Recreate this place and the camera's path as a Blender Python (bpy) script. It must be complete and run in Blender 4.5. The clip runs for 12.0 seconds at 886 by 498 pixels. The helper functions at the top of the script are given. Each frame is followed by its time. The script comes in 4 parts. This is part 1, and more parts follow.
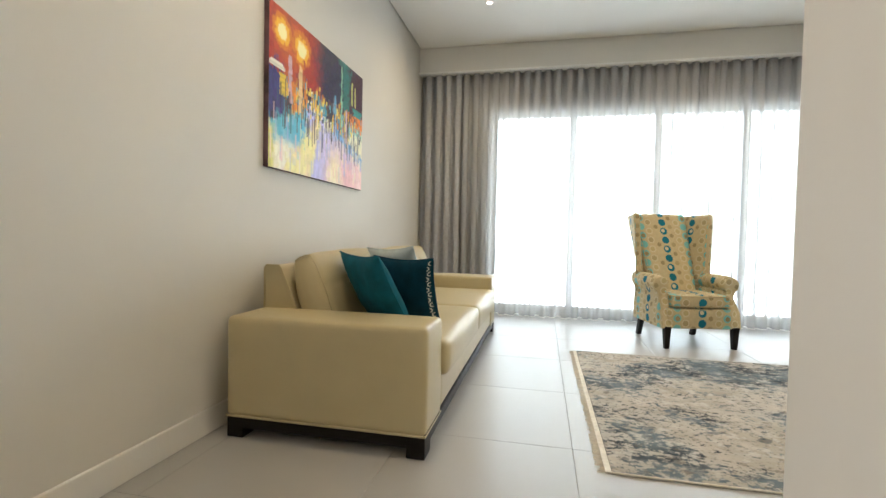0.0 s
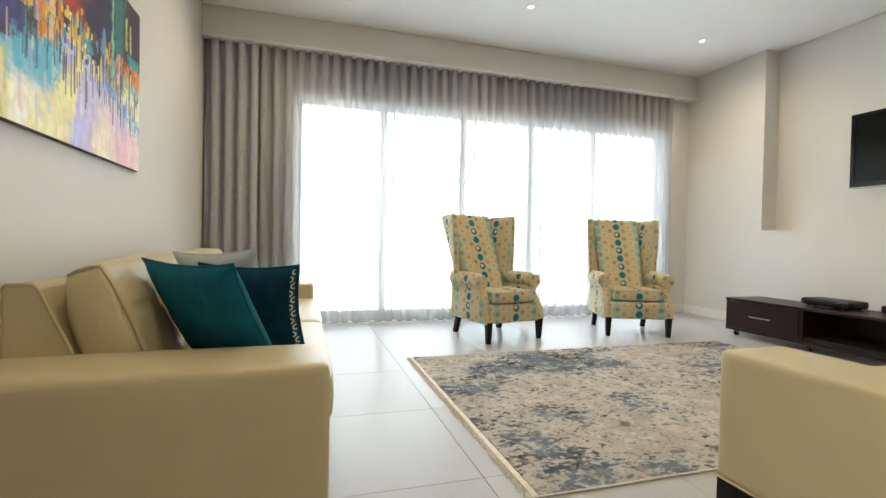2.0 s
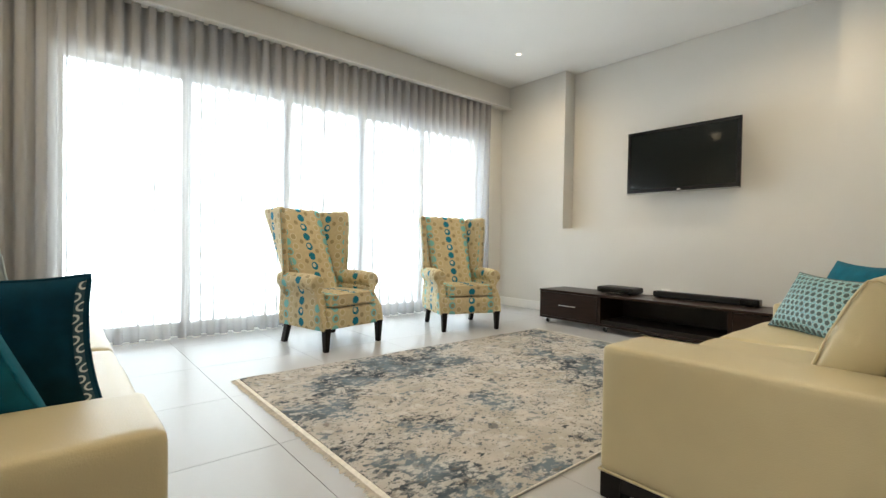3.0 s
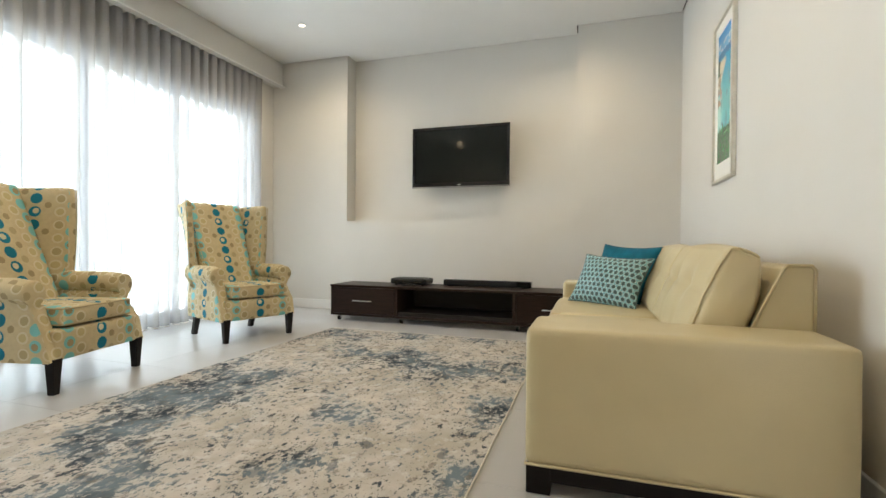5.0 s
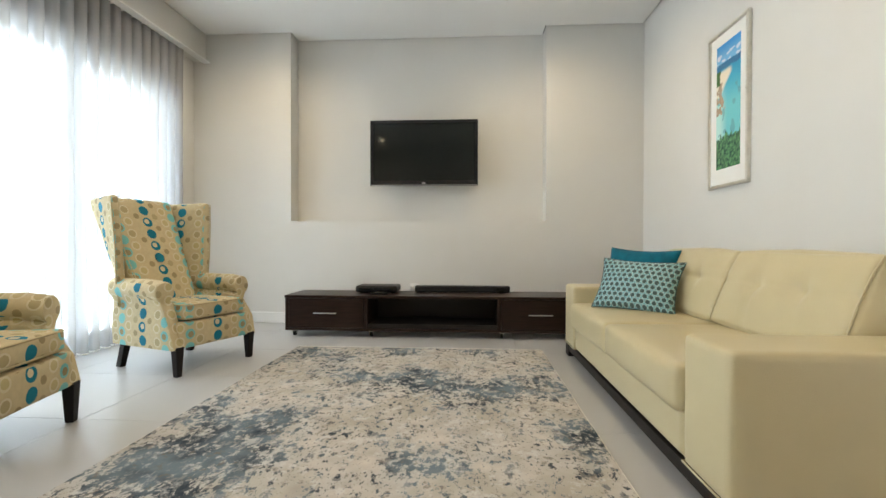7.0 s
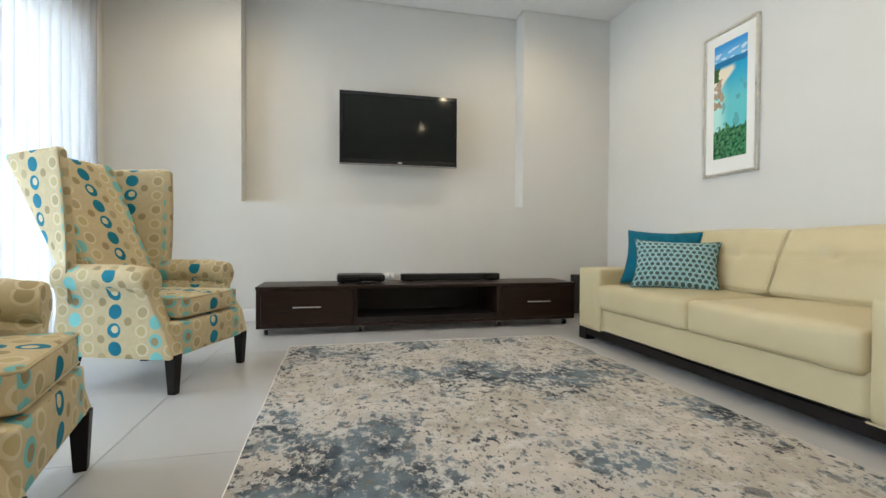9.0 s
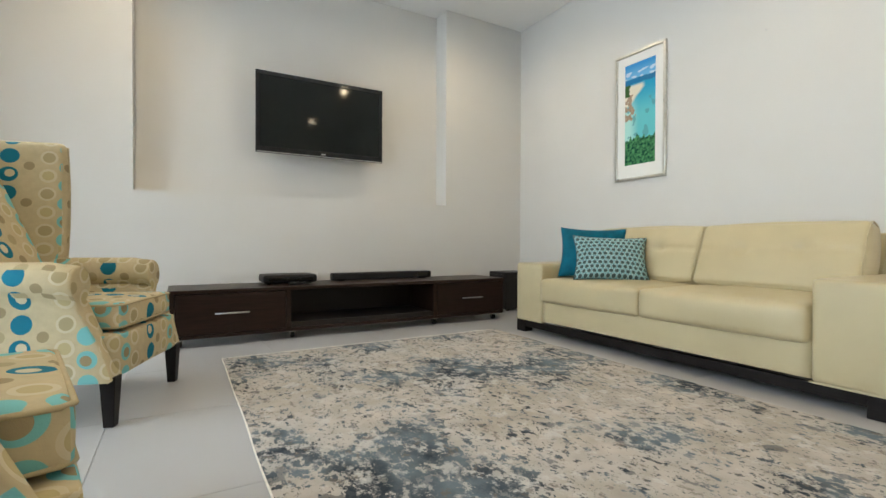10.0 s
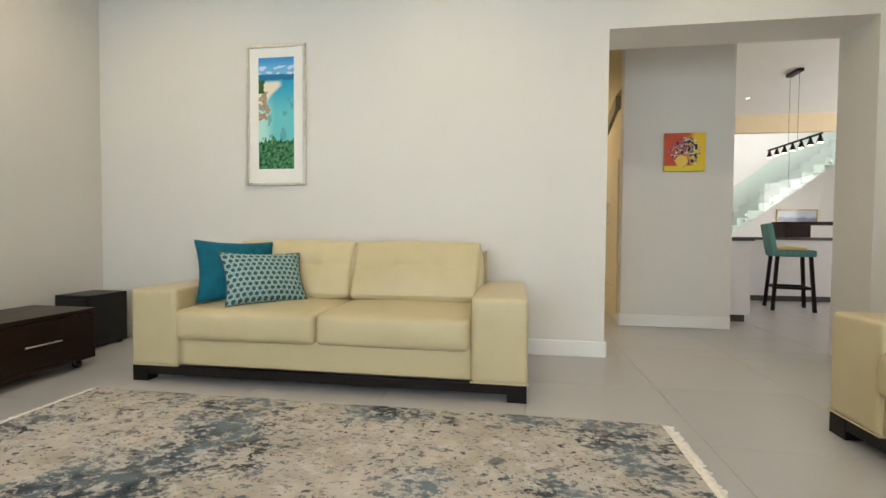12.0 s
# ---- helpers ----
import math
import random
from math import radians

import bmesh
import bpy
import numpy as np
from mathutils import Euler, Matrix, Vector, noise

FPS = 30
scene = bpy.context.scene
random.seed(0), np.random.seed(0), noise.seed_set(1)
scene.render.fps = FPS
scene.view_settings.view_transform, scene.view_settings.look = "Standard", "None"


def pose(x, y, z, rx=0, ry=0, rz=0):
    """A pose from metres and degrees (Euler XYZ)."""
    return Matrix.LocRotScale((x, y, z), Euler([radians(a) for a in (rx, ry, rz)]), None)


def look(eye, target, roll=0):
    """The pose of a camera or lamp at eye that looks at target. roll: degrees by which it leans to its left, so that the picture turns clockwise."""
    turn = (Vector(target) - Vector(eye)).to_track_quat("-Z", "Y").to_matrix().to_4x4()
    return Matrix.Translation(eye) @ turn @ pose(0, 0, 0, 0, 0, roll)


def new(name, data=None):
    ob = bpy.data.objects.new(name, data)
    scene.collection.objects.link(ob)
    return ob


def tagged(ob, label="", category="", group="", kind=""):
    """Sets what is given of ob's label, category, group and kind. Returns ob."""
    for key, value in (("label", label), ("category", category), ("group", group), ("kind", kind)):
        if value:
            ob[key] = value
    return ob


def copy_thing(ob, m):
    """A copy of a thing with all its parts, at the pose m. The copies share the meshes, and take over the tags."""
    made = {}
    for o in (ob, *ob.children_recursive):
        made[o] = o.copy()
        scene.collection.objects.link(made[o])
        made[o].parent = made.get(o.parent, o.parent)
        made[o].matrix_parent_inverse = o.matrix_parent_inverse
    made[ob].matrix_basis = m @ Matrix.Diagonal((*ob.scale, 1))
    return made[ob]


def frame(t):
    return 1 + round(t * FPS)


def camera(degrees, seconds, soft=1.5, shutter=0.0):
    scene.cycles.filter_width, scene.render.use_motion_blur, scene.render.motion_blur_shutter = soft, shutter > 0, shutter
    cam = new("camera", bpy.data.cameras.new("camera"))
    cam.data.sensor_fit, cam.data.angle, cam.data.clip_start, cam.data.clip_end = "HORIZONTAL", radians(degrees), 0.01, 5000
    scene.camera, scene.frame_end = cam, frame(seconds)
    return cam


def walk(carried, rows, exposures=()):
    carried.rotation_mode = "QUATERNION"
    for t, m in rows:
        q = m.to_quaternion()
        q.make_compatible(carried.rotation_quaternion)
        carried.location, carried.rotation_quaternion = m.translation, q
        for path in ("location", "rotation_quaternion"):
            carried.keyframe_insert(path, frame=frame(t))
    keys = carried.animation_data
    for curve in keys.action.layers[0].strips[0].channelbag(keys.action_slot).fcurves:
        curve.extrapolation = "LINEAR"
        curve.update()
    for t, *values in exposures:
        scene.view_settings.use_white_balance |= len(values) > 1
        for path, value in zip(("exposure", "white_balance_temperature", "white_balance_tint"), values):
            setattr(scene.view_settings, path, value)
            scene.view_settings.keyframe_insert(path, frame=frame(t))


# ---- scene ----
cam = camera(87.6, 12.0)
PATH = [
    (0, (0.105, -0.816, 1.095), (-0.315, 1.139, 1.035), 1.2),
    (0.5, (-0.085, -0.76, 1.12), (-0.321, 1.226, 1.063), 1.2),
    (1, (-0.272, -0.64, 1.14), (-0.345, 1.358, 1.082), 1.1),
    (1.5, (-0.419, -0.491, 1.117), (-0.223, 1.499, 1.07), 1.2),
    (2, (-0.515, -0.297, 1.077), (0.063, 1.618, 1.04), 1.1),
    (2.5, (-0.577, -0.085, 1.055), (0.391, 1.665, 1.018), 1.1),
    (3, (-0.619, 0.163, 1.07), (0.671, 1.691, 1.036), 1.0),
    (3.5, (-0.621, 0.38, 1.045), (0.887, 1.694, 1.024), 1.0),
    (5.5, (-0.654, 1.251, 0.953), (1.292, 1.709, 0.93), 0.4),
    (6, (-0.606, 1.569, 0.946), (1.364, 1.914, 0.928), 0.4),
    (6.5, (-0.514, 1.8, 0.969), (1.479, 1.964, 0.954), 0.3),
    (7, (-0.44, 2.081, 1.006), (1.556, 2.205, 0.985), 0.1),
    (9, (0.026, 3.4, 0.871), (1.974, 2.947, 0.839), 0.3),
    (9.5, (0.2, 3.726, 0.826), (2.022, 2.904, 0.794), 0.3),
    (10, (0.39, 4.027, 0.815), (2.126, 3.034, 0.795), 0.2),
    (10.5, (0.53, 4.19, 0.862), (2.039, 2.878, 0.832), 0.2),
    (11, (0.807, 4.382, 0.971), (2.016, 2.789, 0.919), 0.1),
    (11.5, (0.997, 4.268, 1.05), (1.958, 2.515, 0.98), -0.0),
    (12, (1.251, 4.051, 1.039), (1.554, 2.076, 0.973), 0.4),
]
walk(cam, [(t, look(eye, target, roll)) for t, eye, target, roll in PATH], [(0, 0.05, 6750, 10), (3.5, 0.0, 6750, 10), (7, 0.0, 6580, 10), (9, -0.08, 6250, 10), (10.5, -0.12, 6450, 10), (12, -0.13, 6800, 10)])

# ---- world and lights ----
world = bpy.data.worlds.new("sky")
scene.world = world
world.use_nodes = True
wn = world.node_tree.nodes
sky = wn.new("ShaderNodeTexSky")
sky.sky_type = "NISHITA"
sky.sun_disc = False
sky.sun_elevation, sky.sun_rotation = radians(50), radians(200)
wn["Background"].inputs[1].default_value = 0.12
world.node_tree.links.new(sky.outputs[0], wn["Background"].inputs[0])


def lamp(name, kind, m, energy, color, **kw):
    data = bpy.data.lights.new(name, kind)
    data.energy, data.color = energy, color
    if kind == "AREA":
        data.shape, data.size, data.size_y = "RECTANGLE", kw["size"], kw["size_y"]
    if kind == "SPOT":
        data.spot_size, data.spot_blend, data.shadow_soft_size = radians(kw["angle"]), 0.9, 0.04
    if kind == "SUN":
        data.angle = radians(0.5)
    ob = new(name, data)
    ob.matrix_world = m
    return ob


WIN_X0, WIN_X1, WIN_TOP = -0.62, 4.84, 2.80
lamp("sun", "SUN", look((-6, -12, 18), (0, 0, 0)), 3.0, (1, 0.95, 0.88))
lamp("window_daylight", "AREA", look(((WIN_X0 + WIN_X1) / 2, 6.15, 1.60), ((WIN_X0 + WIN_X1) / 2, 0, 1.60)), 755, (0.80, 0.93, 1.04), size=6.6, size_y=3.4)
# fill lamp in an added, unseen kitchen window, to brighten the kitchen
lamp("kitchen_fill", "AREA", look((-8.2, -3.8, 1.7), (0, -3.8, 1.5)), 245, (1.0, 0.96, 0.92), size=4.6, size_y=2.6)
# fill lamp from above, added to brighten the stairwell; no such source is seen
lamp("stair_fill", "AREA", look((-4.5, -8.2, 6.2), (-4.5, -8.2, 0)), 130, (0.95, 0.97, 1.0), size=5.0, size_y=2.4)
# the lamp at (-0.54, 1.35) is unseen, added to brighten the west wall
LAMPS = [(-0.54, 4.36), (1.86, 4.38), (4.31, 4.445), (-0.54, 1.35), (1.86, 1.35), (4.31, 1.35)]
CEIL = 3.68
# unseen hall downlight, added to brighten the cupboards with warm light
HALL_FILL = (1.1, -3.2)
lamp("downlight_beam", "SPOT", look((*HALL_FILL, 3.56), (*HALL_FILL, 0)), 190, (1.0, 0.78, 0.48), angle=150)
for lx, ly in LAMPS:
    lamp("downlight_beam", "SPOT", look((lx, ly, CEIL - 0.03), (lx, ly, 0)), 64, (1.0, 0.80, 0.52), angle=165)


# ---- helpers ----
def link(nt, a, b):
    nt.links.new(a, b)


def material(name, color, rough=0.5, metal=0.0, scale=8.0, vary=0.08, bump=0.05, bump_scale=120.0, spec=0.5, coat=0.0, gloss_vary=0.06, stretch=(1, 1, 1), coords="Object"):
    """A painted, woven or polished surface: large blotches in colour and gloss, fine grain in relief."""
    m = bpy.data.materials.new(name)
    m.use_nodes = True
    nt = m.node_tree
    b = nt.nodes["Principled BSDF"]
    tc = nt.nodes.new("ShaderNodeTexCoord")
    mp = nt.nodes.new("ShaderNodeMapping")
    mp.inputs["Scale"].default_value = stretch
    link(nt, tc.outputs[coords], mp.inputs[0])
    n1 = nt.nodes.new("ShaderNodeTexNoise")
    n1.inputs["Scale"].default_value, n1.inputs["Detail"].default_value = scale, 5
    link(nt, mp.outputs[0], n1.inputs[0])
    n2 = nt.nodes.new("ShaderNodeTexNoise")
    n2.inputs["Scale"].default_value, n2.inputs["Detail"].default_value = bump_scale, 3
    link(nt, mp.outputs[0], n2.inputs[0])
    ramp = nt.nodes.new("ShaderNodeValToRGB")
    c = np.array(color)
    ramp.color_ramp.elements[0].position, ramp.color_ramp.elements[1].position = 0.3, 0.7
    ramp.color_ramp.elements[0].color = (*np.clip(c * (1 - vary), 0, 1), 1)
    ramp.color_ramp.elements[1].color = (*np.clip(c * (1 + vary), 0, 1), 1)
    link(nt, n1.outputs[0], ramp.inputs[0])
    link(nt, ramp.outputs[0], b.inputs["Base Color"])
    mr = nt.nodes.new("ShaderNodeMapRange")
    mr.inputs[3].default_value, mr.inputs[4].default_value = max(rough - gloss_vary, 0.02), min(rough + gloss_vary, 1)
    link(nt, n1.outputs[0], mr.inputs[0])
    link(nt, mr.outputs[0], b.inputs["Roughness"])
    b.inputs["Metallic"].default_value = metal
    b.inputs["Specular IOR Level"].default_value = spec
    b.inputs["Coat Weight"].default_value = coat
    if bump:
        bp = nt.nodes.new("ShaderNodeBump")
        bp.inputs["Strength"].default_value, bp.inputs["Distance"].default_value = bump, 0.004
        link(nt, n2.outputs[0], bp.inputs["Height"])
        link(nt, bp.outputs[0], b.inputs["Normal"])
    return m


def math_node(nt, op, a, b=None, c=None):
    n = nt.nodes.new("ShaderNodeMath")
    n.operation = op
    for i, v in enumerate((a, b, c)):
        if v is None:
            continue
        if isinstance(v, (int, float)):
            n.inputs[i].default_value = v
        else:
            link(nt, v, n.inputs[i])
    return n.outputs[0]


def mix_node(nt, fac, a, b):
    n = nt.nodes.new("ShaderNodeMix")
    n.data_type = "RGBA"
    for sock, v in ((n.inputs[0], fac), (n.inputs[6], a), (n.inputs[7], b)):
        if isinstance(v, tuple):
            sock.default_value = (*v, 1)
        elif isinstance(v, (int, float)):
            sock.default_value = v
        else:
            link(nt, v, sock)
    return n.outputs[2]


def mesh_of(bm, name, smooth=False):
    me = bpy.data.meshes.new(name)
    bmesh.ops.recalc_face_normals(bm, faces=bm.faces)
    bm.to_mesh(me)
    bm.free()
    if smooth:
        for p in me.polygons:
            p.use_smooth = True
    return me


def part(name, bm, mat, parent=None, label="", smooth=False):
    me = mesh_of(bm, name, smooth)
    me.materials.append(mat)
    ob = new(name, me)
    if parent is not None:
        ob.parent = parent
    if label:
        ob["label"] = label
    return ob


def thing(name, label, category, group="", m=None):
    ob = new(name)
    ob.empty_display_size = 0.1
    if m is not None:
        ob.matrix_basis = m
    return tagged(ob, label, category, group)


def add_box(bm, x0, x1, y0, y1, z0, z1, bevel=0.0, seg=2, m=None):
    r = bmesh.ops.create_cube(bm, size=1)
    vs = r["verts"]
    for v in vs:
        v.co = Vector((x0 + (v.co.x + 0.5) * (x1 - x0), y0 + (v.co.y + 0.5) * (y1 - y0), z0 + (v.co.z + 0.5) * (z1 - z0)))
    if bevel:
        es = list({e for v in vs for e in v.link_edges})
        out = bmesh.ops.bevel(bm, geom=es, offset=bevel, segments=seg, profile=0.5, affect="EDGES")
        vs = list({v for f in out["faces"] for v in f.verts} | {v for v in vs if v.is_valid})
    if m is not None:
        for v in vs:
            v.co = m @ v.co
    return vs


def box(x0, x1, y0, y1, z0, z1, bevel=0.0, seg=2, m=None):
    bm = bmesh.new()
    add_box(bm, x0, x1, y0, y1, z0, z1, bevel, seg, m)
    return bm


def add_cyl(bm, a, b, r0, r1=None, seg=14):
    a, b = Vector(a), Vector(b)
    r1 = r0 if r1 is None else r1
    d = b - a
    m = Matrix.Translation((a + b) / 2) @ d.to_track_quat("Z", "Y").to_matrix().to_4x4()
    bmesh.ops.create_cone(bm, cap_ends=True, segments=seg, radius1=r0, radius2=r1, depth=d.length, matrix=m)


def cyl(a, b, r0, r1=None, seg=14):
    bm = bmesh.new()
    add_cyl(bm, a, b, r0, r1, seg)
    return bm


def tube(points, r, seg=6):
    """A thin cord through the points, one closed skin."""
    bm = bmesh.new()
    uv = bm.loops.layers.uv.new("UVMap")
    points = [Vector(p) for p in points]
    rings = []
    for i, p in enumerate(points):
        d = (points[min(i + 1, len(points) - 1)] - points[max(i - 1, 0)]).normalized()
        q = d.to_track_quat("Z", "Y")
        rings.append([bm.verts.new(p + q @ Vector((r * math.cos(2 * math.pi * k / seg), r * math.sin(2 * math.pi * k / seg), 0))) for k in range(seg)])
    for a, b in zip(rings, rings[1:]):
        for k in range(seg):
            bm.faces.new((a[k], a[(k + 1) % seg], b[(k + 1) % seg], b[k]))
    bm.faces.new(rings[0])
    bm.faces.new(rings[-1][::-1])
    for f in bm.faces:
        for l in f.loops:
            l[uv].uv = (0.02, 0.02)
    return bm


def prism(points, axis, a, b, bevel=0.0, seg=2):
    """A polygon of (u, v) pulled along an axis from a to b. axis x: (y, z), y: (x, z), z: (x, y)."""
    bm = bmesh.new()
    put = {"x": lambda u, v, w: (w, u, v), "y": lambda u, v, w: (u, w, v), "z": lambda u, v, w: (u, v, w)}[axis]
    v0 = [bm.verts.new(put(u, v, a)) for u, v in points]
    v1 = [bm.verts.new(put(u, v, b)) for u, v in points]
    n = len(points)
    bm.faces.new(v0)
    bm.faces.new(v1[::-1])
    for i in range(n):
        bm.faces.new((v0[i], v0[(i + 1) % n], v1[(i + 1) % n], v1[i]))
    bmesh.ops.recalc_face_normals(bm, faces=bm.faces)
    if bevel:
        sharp = [e for e in bm.edges if e.calc_face_angle(0) > 0.6]
        bmesh.ops.bevel(bm, geom=sharp, offset=bevel, segments=seg, profile=0.5, affect="EDGES")
    return bm


def soft_box(x0, x1, y0, y1, z0, z1, puff=0.02, power=6.0, cuts=10, wrinkle=0.004, seed=0.0):
    """An upholstered block: rounded edges, faces that swell a little, faint creases."""
    bm = bmesh.new()
    bmesh.ops.create_cube(bm, size=2)
    bmesh.ops.subdivide_edges(bm, edges=bm.edges[:], cuts=cuts, use_grid_fill=True)
    h = Vector(((x1 - x0) / 2, (y1 - y0) / 2, (z1 - z0) / 2))
    c = Vector(((x1 + x0) / 2, (y1 + y0) / 2, (z1 + z0) / 2))
    r = min(h) * 2 / power
    for v in bm.verts:
        p = Vector([math.copysign(1 - (1 - abs(a)) ** 1.6, a) for a in v.co])
        q = Vector((p.x * h.x, p.y * h.y, p.z * h.z))
        inner = Vector([max(-h[i] + r, min(h[i] - r, q[i])) for i in range(3)])
        d = q - inner
        if d.length > 1e-6:
            q = inner + d.normalized() * r
        swell = [max(0, (1 - p[(i + 1) % 3] ** 2)) * max(0, (1 - p[(i + 2) % 3] ** 2)) for i in range(3)]
        for i in range(3):
            if abs(p[i]) > 0.93:
                q[i] += math.copysign(puff * swell[i], p[i])
        q += Vector((noise.noise(q * 5 + Vector((seed, 0, 0))), noise.noise(q * 5 + Vector((0, seed, 7))), noise.noise(q * 5 + Vector((3, 0, seed))))) * wrinkle
        v.co = c + q
    return bm


def pillow(w, h, t, n=18, seed=0.0):
    """A scatter cushion in the xz plane, centred, thickest in the middle, with pinched corners."""
    bm = bmesh.new()
    uv = bm.loops.layers.uv.new("UVMap")
    grids = []
    for side in (1, -1):
        g = []
        for i in range(n + 1):
            row = []
            for j in range(n + 1):
                u, v = 2 * i / n - 1, 2 * j / n - 1
                x = u * w / 2 * (1 - 0.10 * (1 - v * v) * abs(u))
                z = v * h / 2 * (1 - 0.10 * (1 - u * u) * abs(v))
                d = t / 2 * max(0, (1 - u * u)) ** 0.5 * max(0, (1 - v * v)) ** 0.5
                d *= 1 + 0.12 * noise.noise(Vector((u * 2 + seed, v * 2, side)))
                row.append(bm.verts.new((x, side * (d + 0.004), z)))
            g.append(row)
        grids.append(g)
    for g, side in zip(grids, (1, -1)):
        for i in range(n):
            for j in range(n):
                q = [g[i][j], g[i + 1][j], g[i + 1][j + 1], g[i][j + 1]]
                f = bm.faces.new(q)
                for l, (a, b) in zip(f.loops, ((i, j), (i + 1, j), (i + 1, j + 1), (i, j + 1))):
                    l[uv].uv = (a / n * w, b / n * h)
    a, b = grids
    rim = [(i, 0) for i in range(n)] + [(n, j) for j in range(n)] + [(i, n) for i in range(n, 0, -1)] + [(0, j) for j in range(n, 0, -1)]
    for k in range(len(rim)):
        (i, j), (i2, j2) = rim[k], rim[(k + 1) % len(rim)]
        bm.faces.new((a[i][j], a[i2][j2], b[i2][j2], b[i][j]))
    return bm


def uv_box(bm):
    """Cloth laid on from the side that each face looks to, in metres."""
    uv = bm.loops.layers.uv.get("UVMap") or bm.loops.layers.uv.new("UVMap")
    bm.normal_update()
    for f in bm.faces:
        n = f.normal
        ax = max(range(3), key=lambda i: abs(n[i]) * (1.0 if i != 2 else 0.95))
        for l in f.loops:
            c = l.vert.co
            l[uv].uv = ((c.y + 0.02, c.z) if ax == 0 else (c.x, c.z) if ax == 1 else (c.x, c.y + 0.45))
    return bm


def painted(name, w, h, nu, nv, colour, mat, parent, label=""):
    """A flat painted sheet in the xz plane, centred; colour(u, v) gives the paint."""
    me = bpy.data.meshes.new(name)
    vs = [((i / nu - 0.5) * w, 0, (j / nv - 0.5) * h) for j in range(nv + 1) for i in range(nu + 1)]
    fs = [(j * (nu + 1) + i, j * (nu + 1) + i + 1, (j + 1) * (nu + 1) + i + 1, (j + 1) * (nu + 1) + i) for j in range(nv) for i in range(nu)]
    me.from_pydata(vs, [], fs)
    layer = me.color_attributes.new("paint", "FLOAT_COLOR", "POINT")
    flat = np.array([(*colour(i / nu, j / nv), 1.0) for j in range(nv + 1) for i in range(nu + 1)], dtype=np.float32).ravel()
    layer.data.foreach_set("color", flat)
    me.materials.append(mat)
    ob = new(name, me)
    ob.parent = parent
    if label:
        ob["label"] = label
    return ob


def paint_material(name, rough, bump):
    m = bpy.data.materials.new(name)
    m.use_nodes = True
    nt = m.node_tree
    b = nt.nodes["Principled BSDF"]
    a = nt.nodes.new("ShaderNodeAttribute")
    a.attribute_name = "paint"
    link(nt, a.outputs["Color"], b.inputs["Base Color"])
    b.inputs["Roughness"].default_value = rough
    n = nt.nodes.new("ShaderNodeTexNoise")
    n.inputs["Scale"].default_value, n.inputs["Detail"].default_value = 90, 4
    tc = nt.nodes.new("ShaderNodeTexCoord")
    link(nt, tc.outputs["Object"], n.inputs[0])
    bp = nt.nodes.new("ShaderNodeBump")
    bp.inputs["Strength"].default_value, bp.inputs["Distance"].default_value = bump, 0.003
    link(nt, n.outputs[0], bp.inputs["Height"])
    link(nt, bp.outputs[0], b.inputs["Normal"])
    return m


# ---- materials ----
M_WALL = material("wall_paint", (0.675, 0.657, 0.622), 0.55, scale=2.0, vary=0.015, bump=0.05, bump_scale=180, spec=0.3)
M_CEIL = material("ceiling_paint", (0.78, 0.77, 0.75), 0.8, scale=2.0, vary=0.012, bump=0.03, bump_scale=150, spec=0.2)
M_WHITE = material("white_gloss_paint", (0.78, 0.77, 0.75), 0.35, scale=3.0, vary=0.015, bump=0.02)
M_GAP = material("shadow_gap", (0.05, 0.048, 0.045), 0.8, vary=0.05)
M_GROUT = material("grout", (0.45, 0.44, 0.43), 0.9, scale=20, vary=0.15, bump=0.1)
M_LEATHER = material("cream_leather", (0.518, 0.440, 0.268), 0.36, scale=5.0, vary=0.035, bump=0.22, bump_scale=260, spec=0.45)
M_DARKWOOD = material("black_stained_wood", (0.007, 0.005, 0.005), 0.45, scale=6, vary=0.25, bump=0.08, stretch=(1, 1, 8), spec=0.22)
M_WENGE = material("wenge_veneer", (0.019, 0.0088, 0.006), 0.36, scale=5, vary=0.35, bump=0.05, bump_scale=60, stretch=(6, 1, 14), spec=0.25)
# same veneer, darkened so its colour carries the shade inside the open bay
M_WENGE_SHADED = material("wenge_inside_shaded", (0.009, 0.005, 0.004), 0.55, scale=5, vary=0.3, bump=0.05, bump_scale=60, stretch=(6, 1, 14))
M_STEEL = material("brushed_steel", (0.62, 0.61, 0.59), 0.36, metal=1.0, scale=30, vary=0.03, bump=0.0)
M_SILVER = material("silver_moulding", (0.66, 0.63, 0.56), 0.3, metal=0.85, scale=20, vary=0.08, bump=0.04)
M_BLACK = material("black_plastic", (0.009, 0.009, 0.010), 0.42, scale=10, vary=0.2, bump=0.03, spec=0.28)
M_GLOSSBLACK = material("gloss_black_bezel", (0.006, 0.006, 0.007), 0.08, scale=10, vary=0.1, bump=0.0)
M_SCREEN = material("dark_screen", (0.009, 0.011, 0.010), 0.07, scale=3, vary=0.1, bump=0.0, spec=0.3, gloss_vary=0.005)
M_MAT = material("mount_board", (0.80, 0.79, 0.75), 0.85, vary=0.01, bump=0.03)
M_ALU = material("window_aluminium", (0.42, 0.42, 0.42), 0.4, metal=0.4, vary=0.04, bump=0.02)
M_TEAL = material("teal_velvet", (0.004, 0.108, 0.168), 0.8, scale=14, vary=0.18, bump=0.25, bump_scale=320, spec=0.18)
M_DTEAL = material("petrol_velvet", (0.002, 0.042, 0.075), 0.8, scale=14, vary=0.2, bump=0.25, bump_scale=320, spec=0.15)
M_PALE = material("pale_blue_linen", (0.47, 0.54, 0.57), 0.85, scale=16, vary=0.08, bump=0.25, bump_scale=300)
